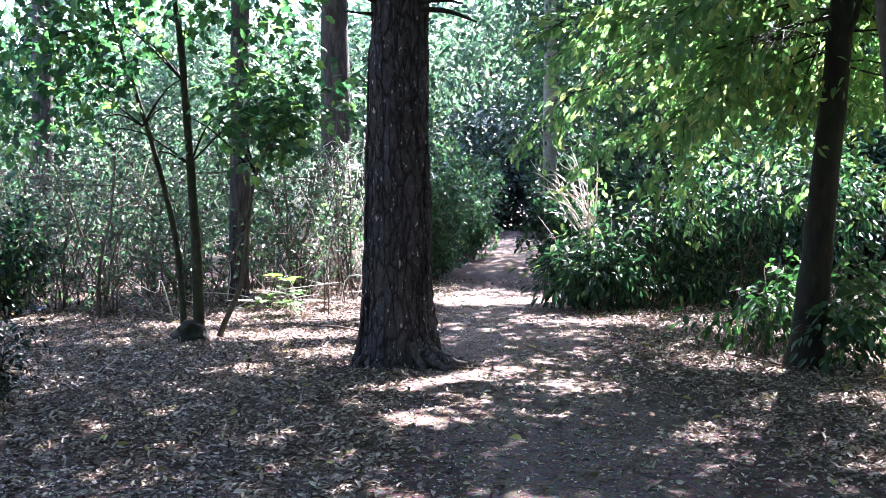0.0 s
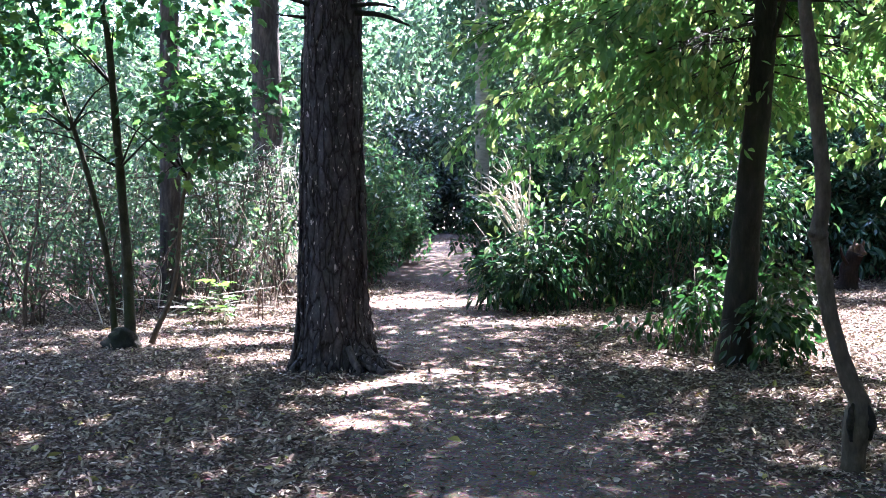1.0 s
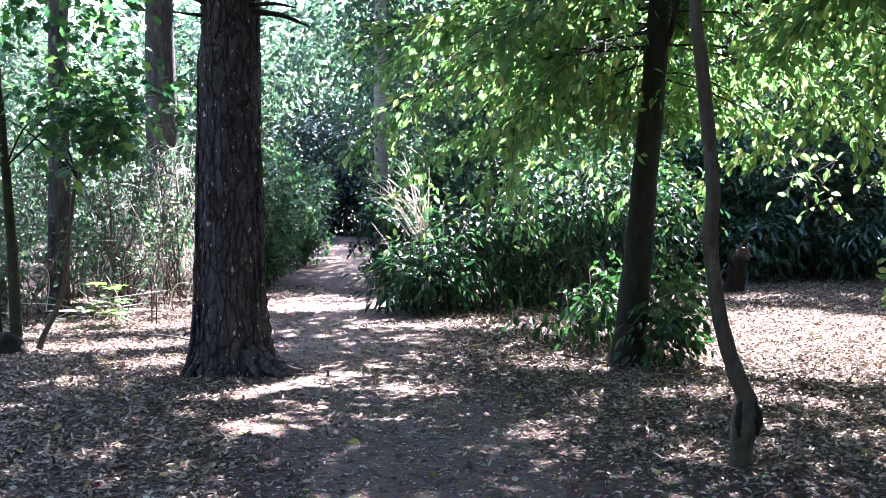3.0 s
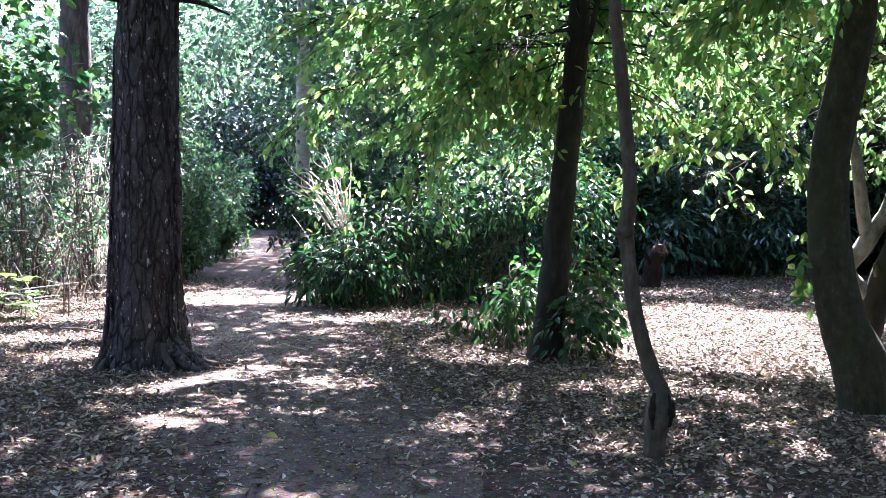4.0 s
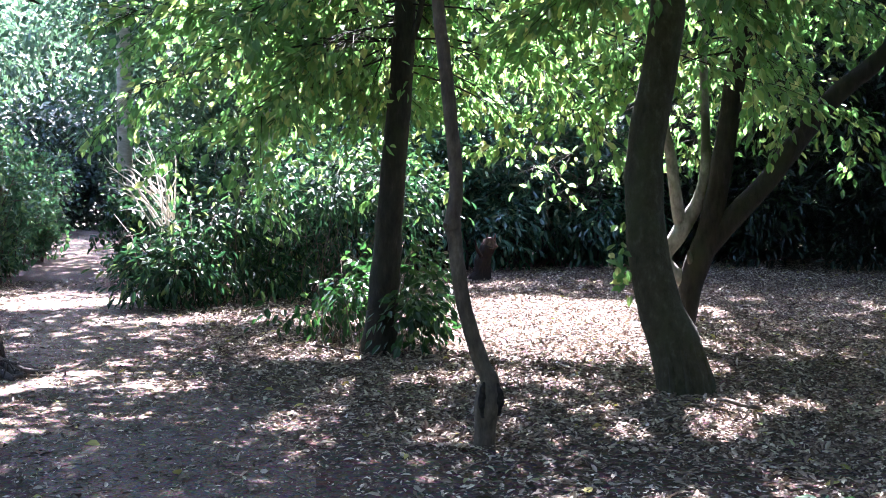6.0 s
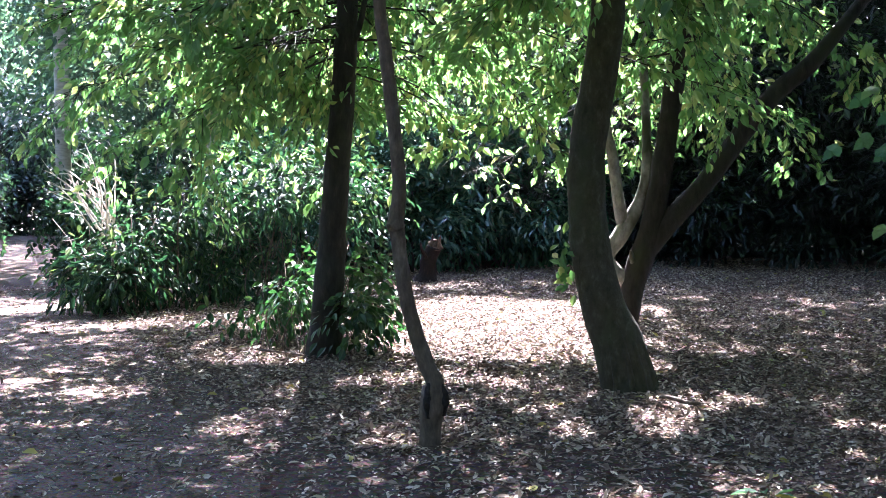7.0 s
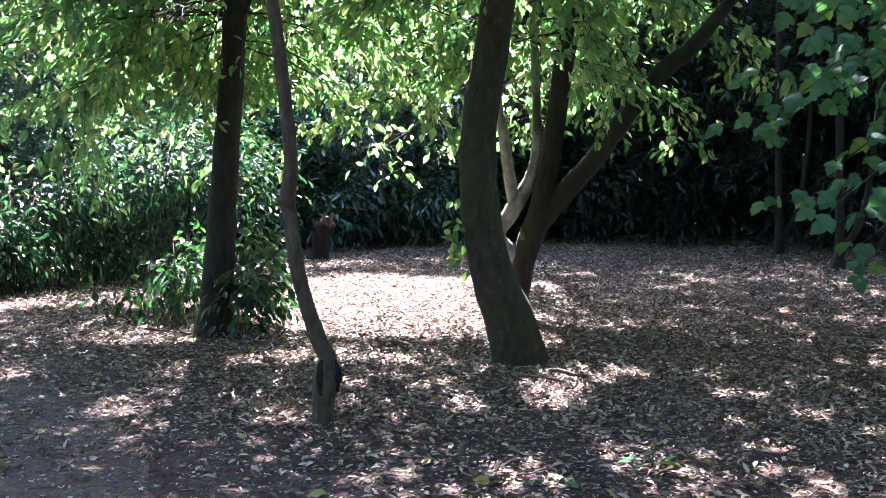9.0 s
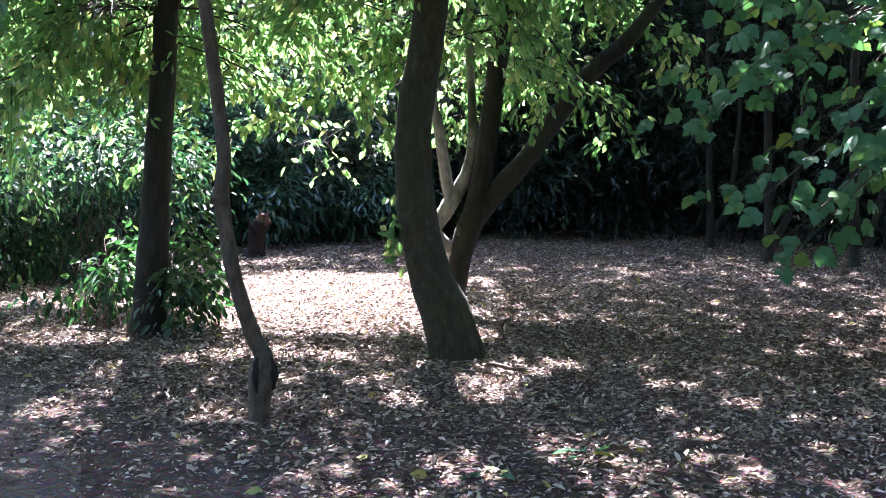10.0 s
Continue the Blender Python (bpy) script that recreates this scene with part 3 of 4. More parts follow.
# black lumps on the burred foot in place of its shaded hollows
limb("hollow_shade", [(2.682, 5.380, 0.21, 0.012), (2.688, 5.376, 0.27, 0.027), (2.690, 5.380, 0.34, 0.026), (2.680, 5.392, 0.40, 0.010)], 10, HOLLOW_SHADE, thin_stem, 4, 0.5, 5, 22)
limb("hollow_shade", [(2.590, 5.395, 0.20, 0.010), (2.580, 5.39, 0.28, 0.022), (2.582, 5.395, 0.35, 0.020), (2.600, 5.405, 0.41, 0.008)], 10, HOLLOW_SHADE, thin_stem, 4, 0.5, 6, 22)
limb("knot", [(2.40, 5.50, 1.33, 0.010), (2.385, 5.49, 1.345, 0.016), (2.375, 5.485, 1.36, 0.007)], 8, SAPLING_BARK, thin_stem, 3, 0.3, 7, 20)

# the thick bowed tree
bent = thing("bowed_tree", (4.88, 6.52, 0), "thick bowed grey-green trunk rising from leaf litter", "tree")
limb("trunk", [(4.87, 6.47, -0.08, 0.235), (4.85, 6.48, 0.03, 0.215), (4.83, 6.50, 0.16, 0.208), (4.78, 6.54, 0.39, 0.198), (4.70, 6.60, 0.62, 0.175), (4.64, 6.64, 0.92, 0.162), (4.60, 6.67, 1.21, 0.154), (4.59, 6.68, 1.50, 0.149),
               (4.59, 6.68, 1.80, 0.146), (4.62, 6.66, 2.09, 0.143), (4.66, 6.63, 2.38, 0.140), (4.71, 6.59, 2.81, 0.135), (4.73, 6.59, 3.1, 0.13), (4.8, 6.6, 5.0, 0.09), (4.8, 6.7, 7.0, 0.05)], 32, SMOOTH_BARK, bent, 6, 0.07, 4, 4)
for a0, h0, h1, w in [(-150, -0.02, 0.42, 0.035), (-118, -0.02, 0.55, 0.03), (-92, -0.03, 0.38, 0.04), (-60, -0.03, 0.5, 0.045), (-35, -0.03, 0.34, 0.04)]:
    ridge = []
    for h in np.linspace(h0, h1, 5):
        cx, cy = np.interp(h, [0, 0.16, 0.39, 0.62], [4.855, 4.83, 4.78, 4.70]), np.interp(h, [0, 0.16, 0.39, 0.62], [6.48, 6.50, 6.54, 6.60])
        rad = np.interp(h, [0, 0.16, 0.39, 0.62], [0.215, 0.208, 0.198, 0.175]) - 0.012
        ridge.append((cx + rad * math.cos(radians(a0 + 20 * h)), cy + rad * math.sin(radians(a0 + 20 * h)), h, w * (1 - 0.5 * h / h1)))
    limb("root_ridge", ridge, 8, SMOOTH_BARK, bent, 4, 0.35, a0, 9)
high_trees.append(bent)

# the forked tree behind it
fork = thing("forked_tree", (6.37, 8.62, 0), "forked tree with spreading grey-green limbs", "tree")
limb("trunk", [(6.34, 8.64, -0.05, 0.16), (6.38, 8.61, 0.15, 0.130), (6.42, 8.58, 0.4, 0.120), (6.47, 8.55, 0.68, 0.125), (6.53, 8.50, 0.91, 0.132), (6.60, 8.45, 1.17, 0.122), (6.65, 8.42, 1.50, 0.113), (6.72, 8.37, 2.07, 0.108),
               (6.78, 8.32, 2.64, 0.10), (6.86, 8.26, 3.3, 0.09), (7.0, 8.2, 5.0, 0.06), (7.1, 8.3, 6.8, 0.03)], 22, DARK_BARK, fork, 6, 0.10, 5, 4)
limb("limb", [(6.55, 8.5, 0.90, 0.10), (6.70, 8.38, 1.18, 0.108), (7.01, 8.15, 1.61, 0.104), (7.25, 7.98, 2.02, 0.103), (7.47, 7.81, 2.39, 0.098), (7.64, 7.69, 2.61, 0.092), (7.92, 7.48, 2.93, 0.078), (8.6, 7.0, 4.0, 0.04)], 18, DARK_BARK, fork, 5, 0.12, 6, 5)
# the next limbs and the stub have paler bark to look struck by sun
limb("limb", [(6.42, 8.60, 0.62, 0.07), (6.24, 8.74, 0.86, 0.085), (6.37, 8.68, 1.10, 0.088), (6.48, 8.64, 1.29, 0.080), (6.57, 8.58, 1.52, 0.066), (6.62, 8.56, 1.9, 0.05), (6.75, 8.8, 3.0, 0.04), (6.8, 9.0, 4.5, 0.02)], 16, SUNLIT_FORK_BARK, fork, 5, 0.12, 7, 6)
limb("limb", [(6.44, 8.66, 1.12, 0.06), (6.38, 8.68, 1.32, 0.066), (6.33, 8.70, 1.67, 0.062), (6.29, 8.73, 2.02, 0.056), (6.25, 8.76, 2.28, 0.05), (6.2, 8.8, 3.5, 0.03)], 14, SUNLIT_FORK_BARK, fork, 5, 0.08, 8, 5)
limb("stub", [(6.41, 8.50, 0.82, 0.035), (6.36, 8.46, 0.90, 0.028), (6.33, 8.44, 0.96, 0.012)], 8, SUNLIT_FORK_BARK, fork, 3, 0.2, 9, 12)
high_trees.append(fork)

# pines and birches farther back
def far_trunk(name, label, x, y, r, lean, material, height=11):
    t = thing(name, (x, y, 0), label, "tree")
    limb("trunk", [(x, y, -0.05, r * 1.3), (x + lean * 0.3, y, 0.5, r), (x + lean, y, height * 0.5, r * 0.85), (x + lean * 1.4, y, height, r * 0.4)], 16, material, t, 7, 0.1, x, 3)
    high_trees.append(t)
    return t


far_trunk("pine_tree", "slim pale pine standing among thicket shrubs", -3.1, 15.3, 0.155, 0.1, FAR_BARK)
far_trunk("pine_tree", "pinkish-grey pine among bleached dead stems", -2.03, 19.7, 0.30, -0.05, FAR_BARK)
far_trunk("birch_tree", "pale slender birch trunk among green foliage", 2.35, 22.5, 0.16, 0.0, BIRCH)
far_trunk("birch_tree", "pale slender birch trunk among green foliage", 5.0, 21.0, 0.15, 0.1, BIRCH)
far_trunk("pine_tree", "tall grey pine standing in the thicket", -7.5, 19.0, 0.2, 0.1, FAR_BARK)

# woods in the distance, and an unseen ring all round added to block skylight
def far_woods():
    woods = thing("distant_woods", (0, 30, 0), "sunlit mixed woodland filling the distance", "woods", kind="stuff")
    blobs, r = [], np.random.default_rng(3)
    for k in range(175):
        a, d = radians(r.uniform(-62, 50)), r.uniform(23, 42)
        x, y, z = -math.sin(a) * d, math.cos(a) * d, r.uniform(0.4, 8.5)
        if abs(x - way_at(y)[0]) < 3.8 and z < 5.0:
            continue
        if -0.21 < x / y < -0.05 and z > 1.55 + 0.15 * d:
            continue
        blobs.append((x, y, z, r.uniform(1.3, 2.6), r.uniform(1.3, 2.6), r.uniform(1.0, 2.2), 130))
    leaf_cloud("foliage", blobs, 9, 0.3, 0.26, RHOMB, WOODS, woods, 0.3, 0.4)
    backs = []
    for a in np.arange(-180, 180, 5.0):
        seen = -65 < a < 52
        for z in ((1.0, 3.6, 6.4, 9.0) if seen else (1.5, 4.6, 7.8, 11.0, 14.5)):
            d = 49 if seen else 17 if abs(a + 5) > 88 else 34
            if a > 5 and seen and z > 8:
                continue
            backs.append((math.sin(-radians(a)) * d, math.cos(radians(a)) * d, z, 3.2, 2.2, 2.4, 150))
    leaf_cloud("far_foliage", backs, 8, 0.6, 0.6, RHOMB, WOODS, woods, 0.2, 0.2)
    return woods


far_woods()

# laurel mound beyond the beech
mound = thing("laurel_bush", (3.4, 14.8, 0), "broad glossy laurel bush, sunlit on top", "bush")
leaf_cloud("foliage", [(2.55, 15.4, 0.85, 0.75, 1.2, 0.95, 190), (1.78, 13.95, 0.42, 0.40, 0.35, 0.5, 46), (2.3, 13.9, 0.6, 0.5, 0.4, 0.65, 64), (3.2, 14.9, 1.05, 1.1, 1.4, 1.25, 340), (4.2, 14.6, 1.15, 1.2, 1.5, 1.35, 400), (5.2, 14.4, 1.05, 1.0, 1.3, 1.25, 260)],
           12, 0.17, 0.15, LONG, LAUREL, mound, 0.7, 0.44, 0.65, outward=0.9)
twigs("stem", 70, (1.9, 5.6, 13.8, 16.0), (0.6, 1.6), 0.35, 0.013, BROWN_TWIG, mound, 3, single=True)

# low laurel round the foot of the beech
low = thing("laurel_shrub", (3.2, 9.7, 0), "low laurel shrub with drooping leaves at a tree foot", "bush")
leaf_cloud("foliage", [(2.75, 10.5, 0.5, 0.46, 0.45, 0.45, 46), (3.25, 9.95, 0.5, 0.45, 0.5, 0.45, 46), (3.78, 9.25, 0.5, 0.3, 0.35, 0.48, 44), (3.55, 8.88, 0.32, 0.3, 0.18, 0.36, 30), (3.05, 8.95, 0.2, 0.2, 0.15, 0.22, 8)], 10, 0.10, 0.115, OVAL, LOW_LAUREL, low, 0.85, 0.36, outward=0.9)
twigs("stem", 24, (2.6, 3.8, 9.0, 10.6), (0.4, 0.9), 0.25, 0.007, BROWN_TWIG, low, 4, single=True)

# dark laurel hedge at the back
hedge = thing("laurel_hedge", (9.5, 19, 0), "tall dark glossy laurel hedge over deep shade", "hedge")
leaf_cloud("foliage", [(x, 19.2 + 0.35 * math.sin(x * 2), 1.55 + 0.3 * math.sin(x * 1.3), 1.15, 1.3, 1.6, 400) for x in np.arange(6.4, 13.5, 1.05)], 9, 0.22, 0.21, LONG, HEDGE, hedge, 0.3, 0.48, 0.7, face_up=0.9, outward=0.3)
twigs("stem", 40, (6.2, 13.0, 18.4, 19.6), (1.0, 2.2), 0.3, 0.03, DARK_BARK, hedge, 5, single=True)
# thicket and backing leaves carry the deep shade in their colour
dark_wood = thing("yew_thicket", (17, 16, 0), "dense evergreen thicket, leaves darkened for deep shade", "bushes", kind="stuff")
leaf_cloud("foliage", [(x, y, z, 1.6, 1.6, 1.8, 300) for x, y in ((13.6, 19.4), (15.1, 17.6), (16.4, 15.8), (17.3, 13.8), (17.9, 11.8), (18.2, 9.8), (18.3, 7.6), (18.4, 5.2)) for z in (1.4, 4.0, 6.5)], 9, 0.25, 0.2, LONG, SHADE_LAUREL, dark_wood, 0.3, 0.35)
behind = thing("thicket_depths", (12, 24, 0), "undergrowth beyond the laurel, leaves darkened for shade", "bushes", kind="stuff")
leaf_cloud("foliage", [(x, 22.0, 1.2, 1.5, 0.9, 1.3, 200) for x in np.arange(5, 17, 1.5)], 9, 0.3, 0.28, RHOMB, SHADE_LAUREL, behind, 0.6, 0.15)
leaf_cloud("shade_foliage", [(x, y, z, 1.8, 1.5, 1.5, 170) for x, y in ((17, 22), (19, 20), (20.5, 18), (22, 16), (23, 13), (23.5, 10), (24, 7)) for z in (1.0, 3.4, 5.8, 8.2)], 9, 0.4, 0.5, RHOMB, SHADE_LAUREL, behind, 0.6, 0.1)
tall = thing("tall_shrubs", (9, 23, 0), "tall sunlit shrubs rising over the laurel hedge", "bushes", kind="stuff")
leaf_cloud("foliage", [(x, 22.5 + 0.8 * math.sin(3 * x), z, 1.3, 1.1, 1.1, 130) for x in np.arange(2.5, 13.5, 1.3) for z in (3.4, 5.0, 6.6)], 9, 0.25, 0.17, OVAL, WOODS, tall, 0.4, 0.42)

# evergreens over the far end of the path, its shade put into their leaf colour
yews = thing("yew_trees", (3, 44, 0), "shade-darkened yews closing over the end of the path", "trees", kind="stuff")
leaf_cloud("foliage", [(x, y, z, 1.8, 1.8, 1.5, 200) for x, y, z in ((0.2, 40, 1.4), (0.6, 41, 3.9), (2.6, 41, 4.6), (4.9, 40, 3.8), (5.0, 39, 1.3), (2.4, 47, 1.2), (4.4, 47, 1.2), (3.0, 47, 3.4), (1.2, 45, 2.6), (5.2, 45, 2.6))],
           9, 0.3, 0.26, RHOMB, SHADE_LAUREL, yews, 0.5, 0.2)


def shrub(x, y, height, width, leaf, amount, label, seed, name="shrub", material=None, bark=None, stems=6, lean=0.3, outline=OVAL, gap=0.42):
    """Several thin stems from one foot with leaves along them."""
    r = np.random.default_rng(seed)
    t = thing(name, (x, y, 0), label, "bush", "shrubs of the thicket" if name == "shrub" else "")
    at, way = [], []
    for k in range(stems):
        a = r.uniform(0, 2 * math.pi)
        h = height * r.uniform(0.7, 1.1)
        tip = np.array([x + math.cos(a) * width * r.uniform(0.3, 1), y + math.sin(a) * width * r.uniform(0.3, 1), h])
        foot = np.array([x + r.normal() * 0.12, y + r.normal() * 0.12, -0.03])
        line = [foot + (tip - foot) * np.array([q ** 1.4, q ** 1.4, q]) + r.normal(size=3) * 0.04 * (q > 0) for q in np.linspace(0, 1, 7)]
        rad = r.uniform(0.010, 0.022)
        arrays = [tube_arrays(line, np.linspace(rad, 0.004, 7), 6)]
        for _ in range(9):
            q = r.integers(1, 7)
            e = line[q] + r.normal(size=3) * np.array([0.4, 0.4, 0.25]) * width
            e[2] = max(e[2], 0.05)
            m = (line[q] + e) / 2 + r.normal(size=3) * 0.05
            arrays.append(tube_arrays([line[q], m, e], [rad * 0.45, rad * 0.3, 0.002], 4))
            for _ in range(amount):
                f = r.random()
                at.append(line[q] + (e - line[q]) * f + r.normal(size=3) * 0.09)
                way.append(r.normal(size=3))
        mesh_object("stem", *joined(arrays), bark or BROWN_TWIG, t, True)
    if at:
        at, way = np.array(at), np.array(way)
        ok = (at[:, 2] > 0.1) & (value_noise(at * 2.1, seed) > gap - 0.1)
        at, way = at[ok], way[ok]
        n = len(at)
        leaves("foliage", at, way - np.array([0, 0, 0.4]), np.array([0, 0, 1.0]) + r.normal(size=(n, 3)) * 0.5, leaf * (0.6 + 0.7 * r.random(n)), outline, material or WOODS, t)
    return t


# thicket behind the sycamore stems
r = np.random.default_rng(23)
k = 0
for x, y in [(-4.4, 13.2), (-5.3, 14.3), (-6.3, 15.6), (-3.7, 14.4), (-4.6, 16.2), (-2.3, 15.6), (-3.2, 17.0), (-5.8, 17.6), (-7.3, 17.8), (-1.6, 17.2), (-8.6, 19.5), (-6.8, 20.2), (-4.8, 19.4), (-3.6, 20.8), (-1.0, 21.0)]:
    k += 1
    shrub(x, y, r.uniform(1.6, 2.7) + (y - 13) * 0.1, 1.05, 0.085, 12, "leggy sunlit shrub of thin brown stems in the thicket", 100 + k, stems=8)
for x, y, h in [(-0.25, 18.8, 1.9), (-0.1, 20.3, 2.3), (-0.55, 21.6, 3.0), (0.15, 23.5, 2.4), (0.55, 25.0, 1.5), (0.75, 27.5, 1.9), (-0.2, 26.0, 3.4), (0.9, 31.0, 2.6)]:
    k += 1
    shrub(x, y, h, 0.75, 0.14, 16, "leafy green bush at the edge of the path", 100 + k, stems=10, name="path_bush", material=PATH_LEAF, gap=0.3)
for x, y, h in [(2.15, 17.6, 1.3), (2.5, 20.5, 1.9), (3.3, 18.5, 2.6), (3.1, 24.5, 2.2), (3.7, 29.5, 2.6)]:
    k += 1
    shrub(x, y, h, 0.7, 0.13, 40, "leafy green bush at the edge of the path", 100 + k, stems=8, name="path_bush", material=LAUREL, gap=0.3)
shrub(-3.45, 7.3, 0.55, 0.38, 0.06, 34, "small dark blue-green shrub on the shaded floor", 161, stems=8, name="ground_shrub", material=SHADE_LAUREL, gap=0.2)
shrub(-5.75, 13.2, 1.25, 0.7, 0.09, 30, "dark green leafy shrub at the thicket edge", 162, stems=10, name="ground_shrub", material=LAUREL, gap=0.2)
for n, (x, y) in enumerate([(-2.0, 17.9), (-1.55, 18.3), (-2.5, 18.2), (-1.2, 17.8), (-2.9, 18.6), (-1.9, 18.9)]):
    shrub(x, y, 2.3, 0.35, 0.1, 0, "dead bleached shrub of upright bare stems", 180 + n, stems=11, name="dead_shrub", bark=PALE_TWIG)
thicket = thing("undergrowth", (-5, 17, 0), "sunlit tangle of undergrowth leaves and fine stems", "undergrowth", kind="stuff")
twigs("stems", 260, (-11, -1.2, 13.0, 21), (0.4, 2.2), 0.75, 0.009, BROWN_TWIG, thicket, 7)
low_blobs = [(x + 0.5 * math.sin(3 * y), y, z, 0.9, 0.8, 0.6, 46) for x in np.arange(-12, -1.4, 1.1) for y, z in ((14.6, 0.6), (15.8, 1.0), (17.2, 1.5), (18.4, 0.8))]
leaf_cloud("low_foliage", low_blobs, 6, 0.2, 0.105, OVAL, PATH_LEAF, thicket, 0.5, 0.5, seed=9)
leaf_cloud("foliage", [(x, y, z, 1.2, 1.2, 1.0, 110) for x in np.arange(-13, -1.2, 1.5) for y, z in ((19.5, 1.9), (21, 3.9), (22, 5.6)) if z < 4.5 or x < -4.5], 7, 0.28, 0.11, OVAL, WOODS, thicket, 0.4, 0.48)

brash = thing("brushwood", (-2.4, 14.0, 0), "scatter of bleached dead twigs by the thicket", "branches")
# bleached dead branches at the edge of the laurel
dead = thing("dead_branches", (1.85, 14.1, 0), "bleached bare dead branches standing beside the laurel", "branches")
r = np.random.default_rng(31)
for n in range(4):
    limb("stem", [(2.08 + r.normal() * 0.08, 14.25, -0.03, 0.018), (2.05 + r.normal() * 0.05, 14.12, 0.5, 0.016), (2.02 + r.normal() * 0.05, 14.0, 1.1, 0.012)], 7, PALE_TWIG, dead, 4, 0.25, n, 9)
for n in range(15):
    foot = (2.0 + r.normal() * 0.07, 13.98 + r.normal() * 0.05, r.uniform(0.85, 1.25))
    tip = (r.uniform(1.22, 1.92), 13.9 + r.normal() * 0.14, r.uniform(1.45, 2.35))
    mid = ((foot[0] + tip[0]) / 2 + r.uniform(-0.02, 0.14), 13.92 + r.normal() * 0.06, (foot[2] + tip[2]) / 2 + r.uniform(0.0, 0.22))
    kink = ((mid[0] + tip[0]) / 2 + r.normal() * 0.05, 13.9, (mid[2] + tip[2]) / 2 + r.normal() * 0.06)
    limb("branch", [(*foot, 0.012), (*mid, 0.010), (*kink, 0.008), (*tip, 0.003)], 6, PALE_TWIG, dead, 4, 0.3, n, 12)
    for base in (mid, kink):
        side = (base[0] + r.uniform(-0.28, 0.12), 13.9 + r.normal() * 0.1, base[2] + r.uniform(-0.05, 0.25))
        limb("side_branch", [(*base, 0.007), ((base[0] + side[0]) / 2 + r.normal() * 0.04, 13.92, (base[2] + side[2]) / 2 + r.normal() * 0.04, 0.005), (*side, 0.002)], 5, PALE_TWIG, dead, 3)
for n in range(22):
    x, y = r.uniform(-3.6, -1.2), r.uniform(12.8, 15.5)
    z = r.uniform(0.05, 0.5)
    limb("fallen_branch", [(x, y, 0.01, 0.010), (x + r.normal() * 0.15, y, z, 0.008), (x + r.normal() * 0.35, y - 0.1, z * r.uniform(0.6, 1.5), 0.006), (x + r.normal() * 0.5, y - 0.15, z * r.uniform(0.2, 1.6), 0.003)], 5,
         PALE_TWIG, brash, 4)

# sycamore stems
syc = thing("sycamore_sapling", (-2.7, 11.04, 0), "young sycamore with three dark stems from one foot", "tree")
limb("stool", [(-2.74, 11.0, -0.05, 0.2), (-2.72, 11.0, 0.07, 0.17), (-2.70, 11.02, 0.16, 0.11), (-2.69, 11.03, 0.2, 0.05)], 18, DARK_BARK, syc, 5, 0.55, 2, 11)
limb("stem", [(-2.67, 11.04, 0.05, 0.075), (-2.66, 11.05, 0.3, 0.062), (-2.69, 11.04, 1.23, 0.052), (-2.76, 11.02, 2.45, 0.042), (-2.82, 11.01, 3.29, 0.035), (-2.95, 10.98, 4.2, 0.02)], 12, SMOOTH_BARK, syc, 6, 0.1, 2, 8)
limb("stem", [(-2.82, 11.01, 0.05, 0.04), (-2.82, 11.01, 0.3, 0.036), (-2.89, 10.99, 1.11, 0.032), (-3.1, 10.93, 2.08, 0.027), (-3.39, 10.85, 3.09, 0.02), (-3.6, 10.8, 3.8, 0.01)], 10, SMOOTH_BARK, syc, 6, 0.1, 3, 8)
# right stem takes a paler bark than the others to seem sunlit
limb("stem", [(-2.45, 11.1, 0.02, 0.036), (-2.40, 11.11, 0.15, 0.032), (-2.2, 11.15, 0.67, 0.026), (-2.07, 11.18, 1.72, 0.02), (-1.76, 11.23, 2.34, 0.014), (-1.5, 11.3, 2.7, 0.007)], 10, SAPLING_BARK, syc, 6, 0.1, 4, 8)
leaf_cloud("crown", [(-2.2, 11.0, 2.65, 0.8, 0.6, 0.5, 60), (-3.4, 10.8, 3.0, 0.9, 0.7, 0.6, 66), (-2.7, 11, 3.7, 1.3, 0.9, 0.5, 80), (-1.5, 11.2, 2.5, 0.6, 0.5, 0.25, 34), (-4.3, 10.5, 3.1, 1.0, 0.7, 0.6, 75), (-3.6, 9.9, 3.4, 1.0, 0.6, 0.45, 45), (-3.0, 10.9, 2.2, 0.5, 0.5, 0.4, 26), (-2.1, 10.9, 2.2, 0.55, 0.4, 0.3, 40), (-4.6, 10.6, 2.4, 0.8, 0.5, 0.35, 34)],
           7, 0.19, 0.125, MAPLE, SYCAMORE, syc, 0.4, 0.475, outward=0.2)
LOW_FOLIAGE.append(clump_points([(-3.0, 10.9, 3.0, 1.7, 0.8, 0.9, 700)], 7, 0.17)[0])
r = np.random.default_rng(29)
for n in range(16):
    stem = [(-2.73, 11.03, 1.9), (-3.2, 10.9, 2.3), (-2.05, 11.18, 1.8), (-2.8, 11.0, 2.8)][n % 4]
    tip = (stem[0] + r.uniform(-1.1, 1.0), stem[1] + r.normal() * 0.3, stem[2] + r.uniform(0.0, 0.8))
    limb("branch", [(*stem, 0.014), ((stem[0] + tip[0]) / 2, (stem[1] + tip[1]) / 2, (stem[2] + tip[2]) / 2 + 0.12, 0.009), (*tip, 0.003)], 5, DARK_BARK, syc, 3)

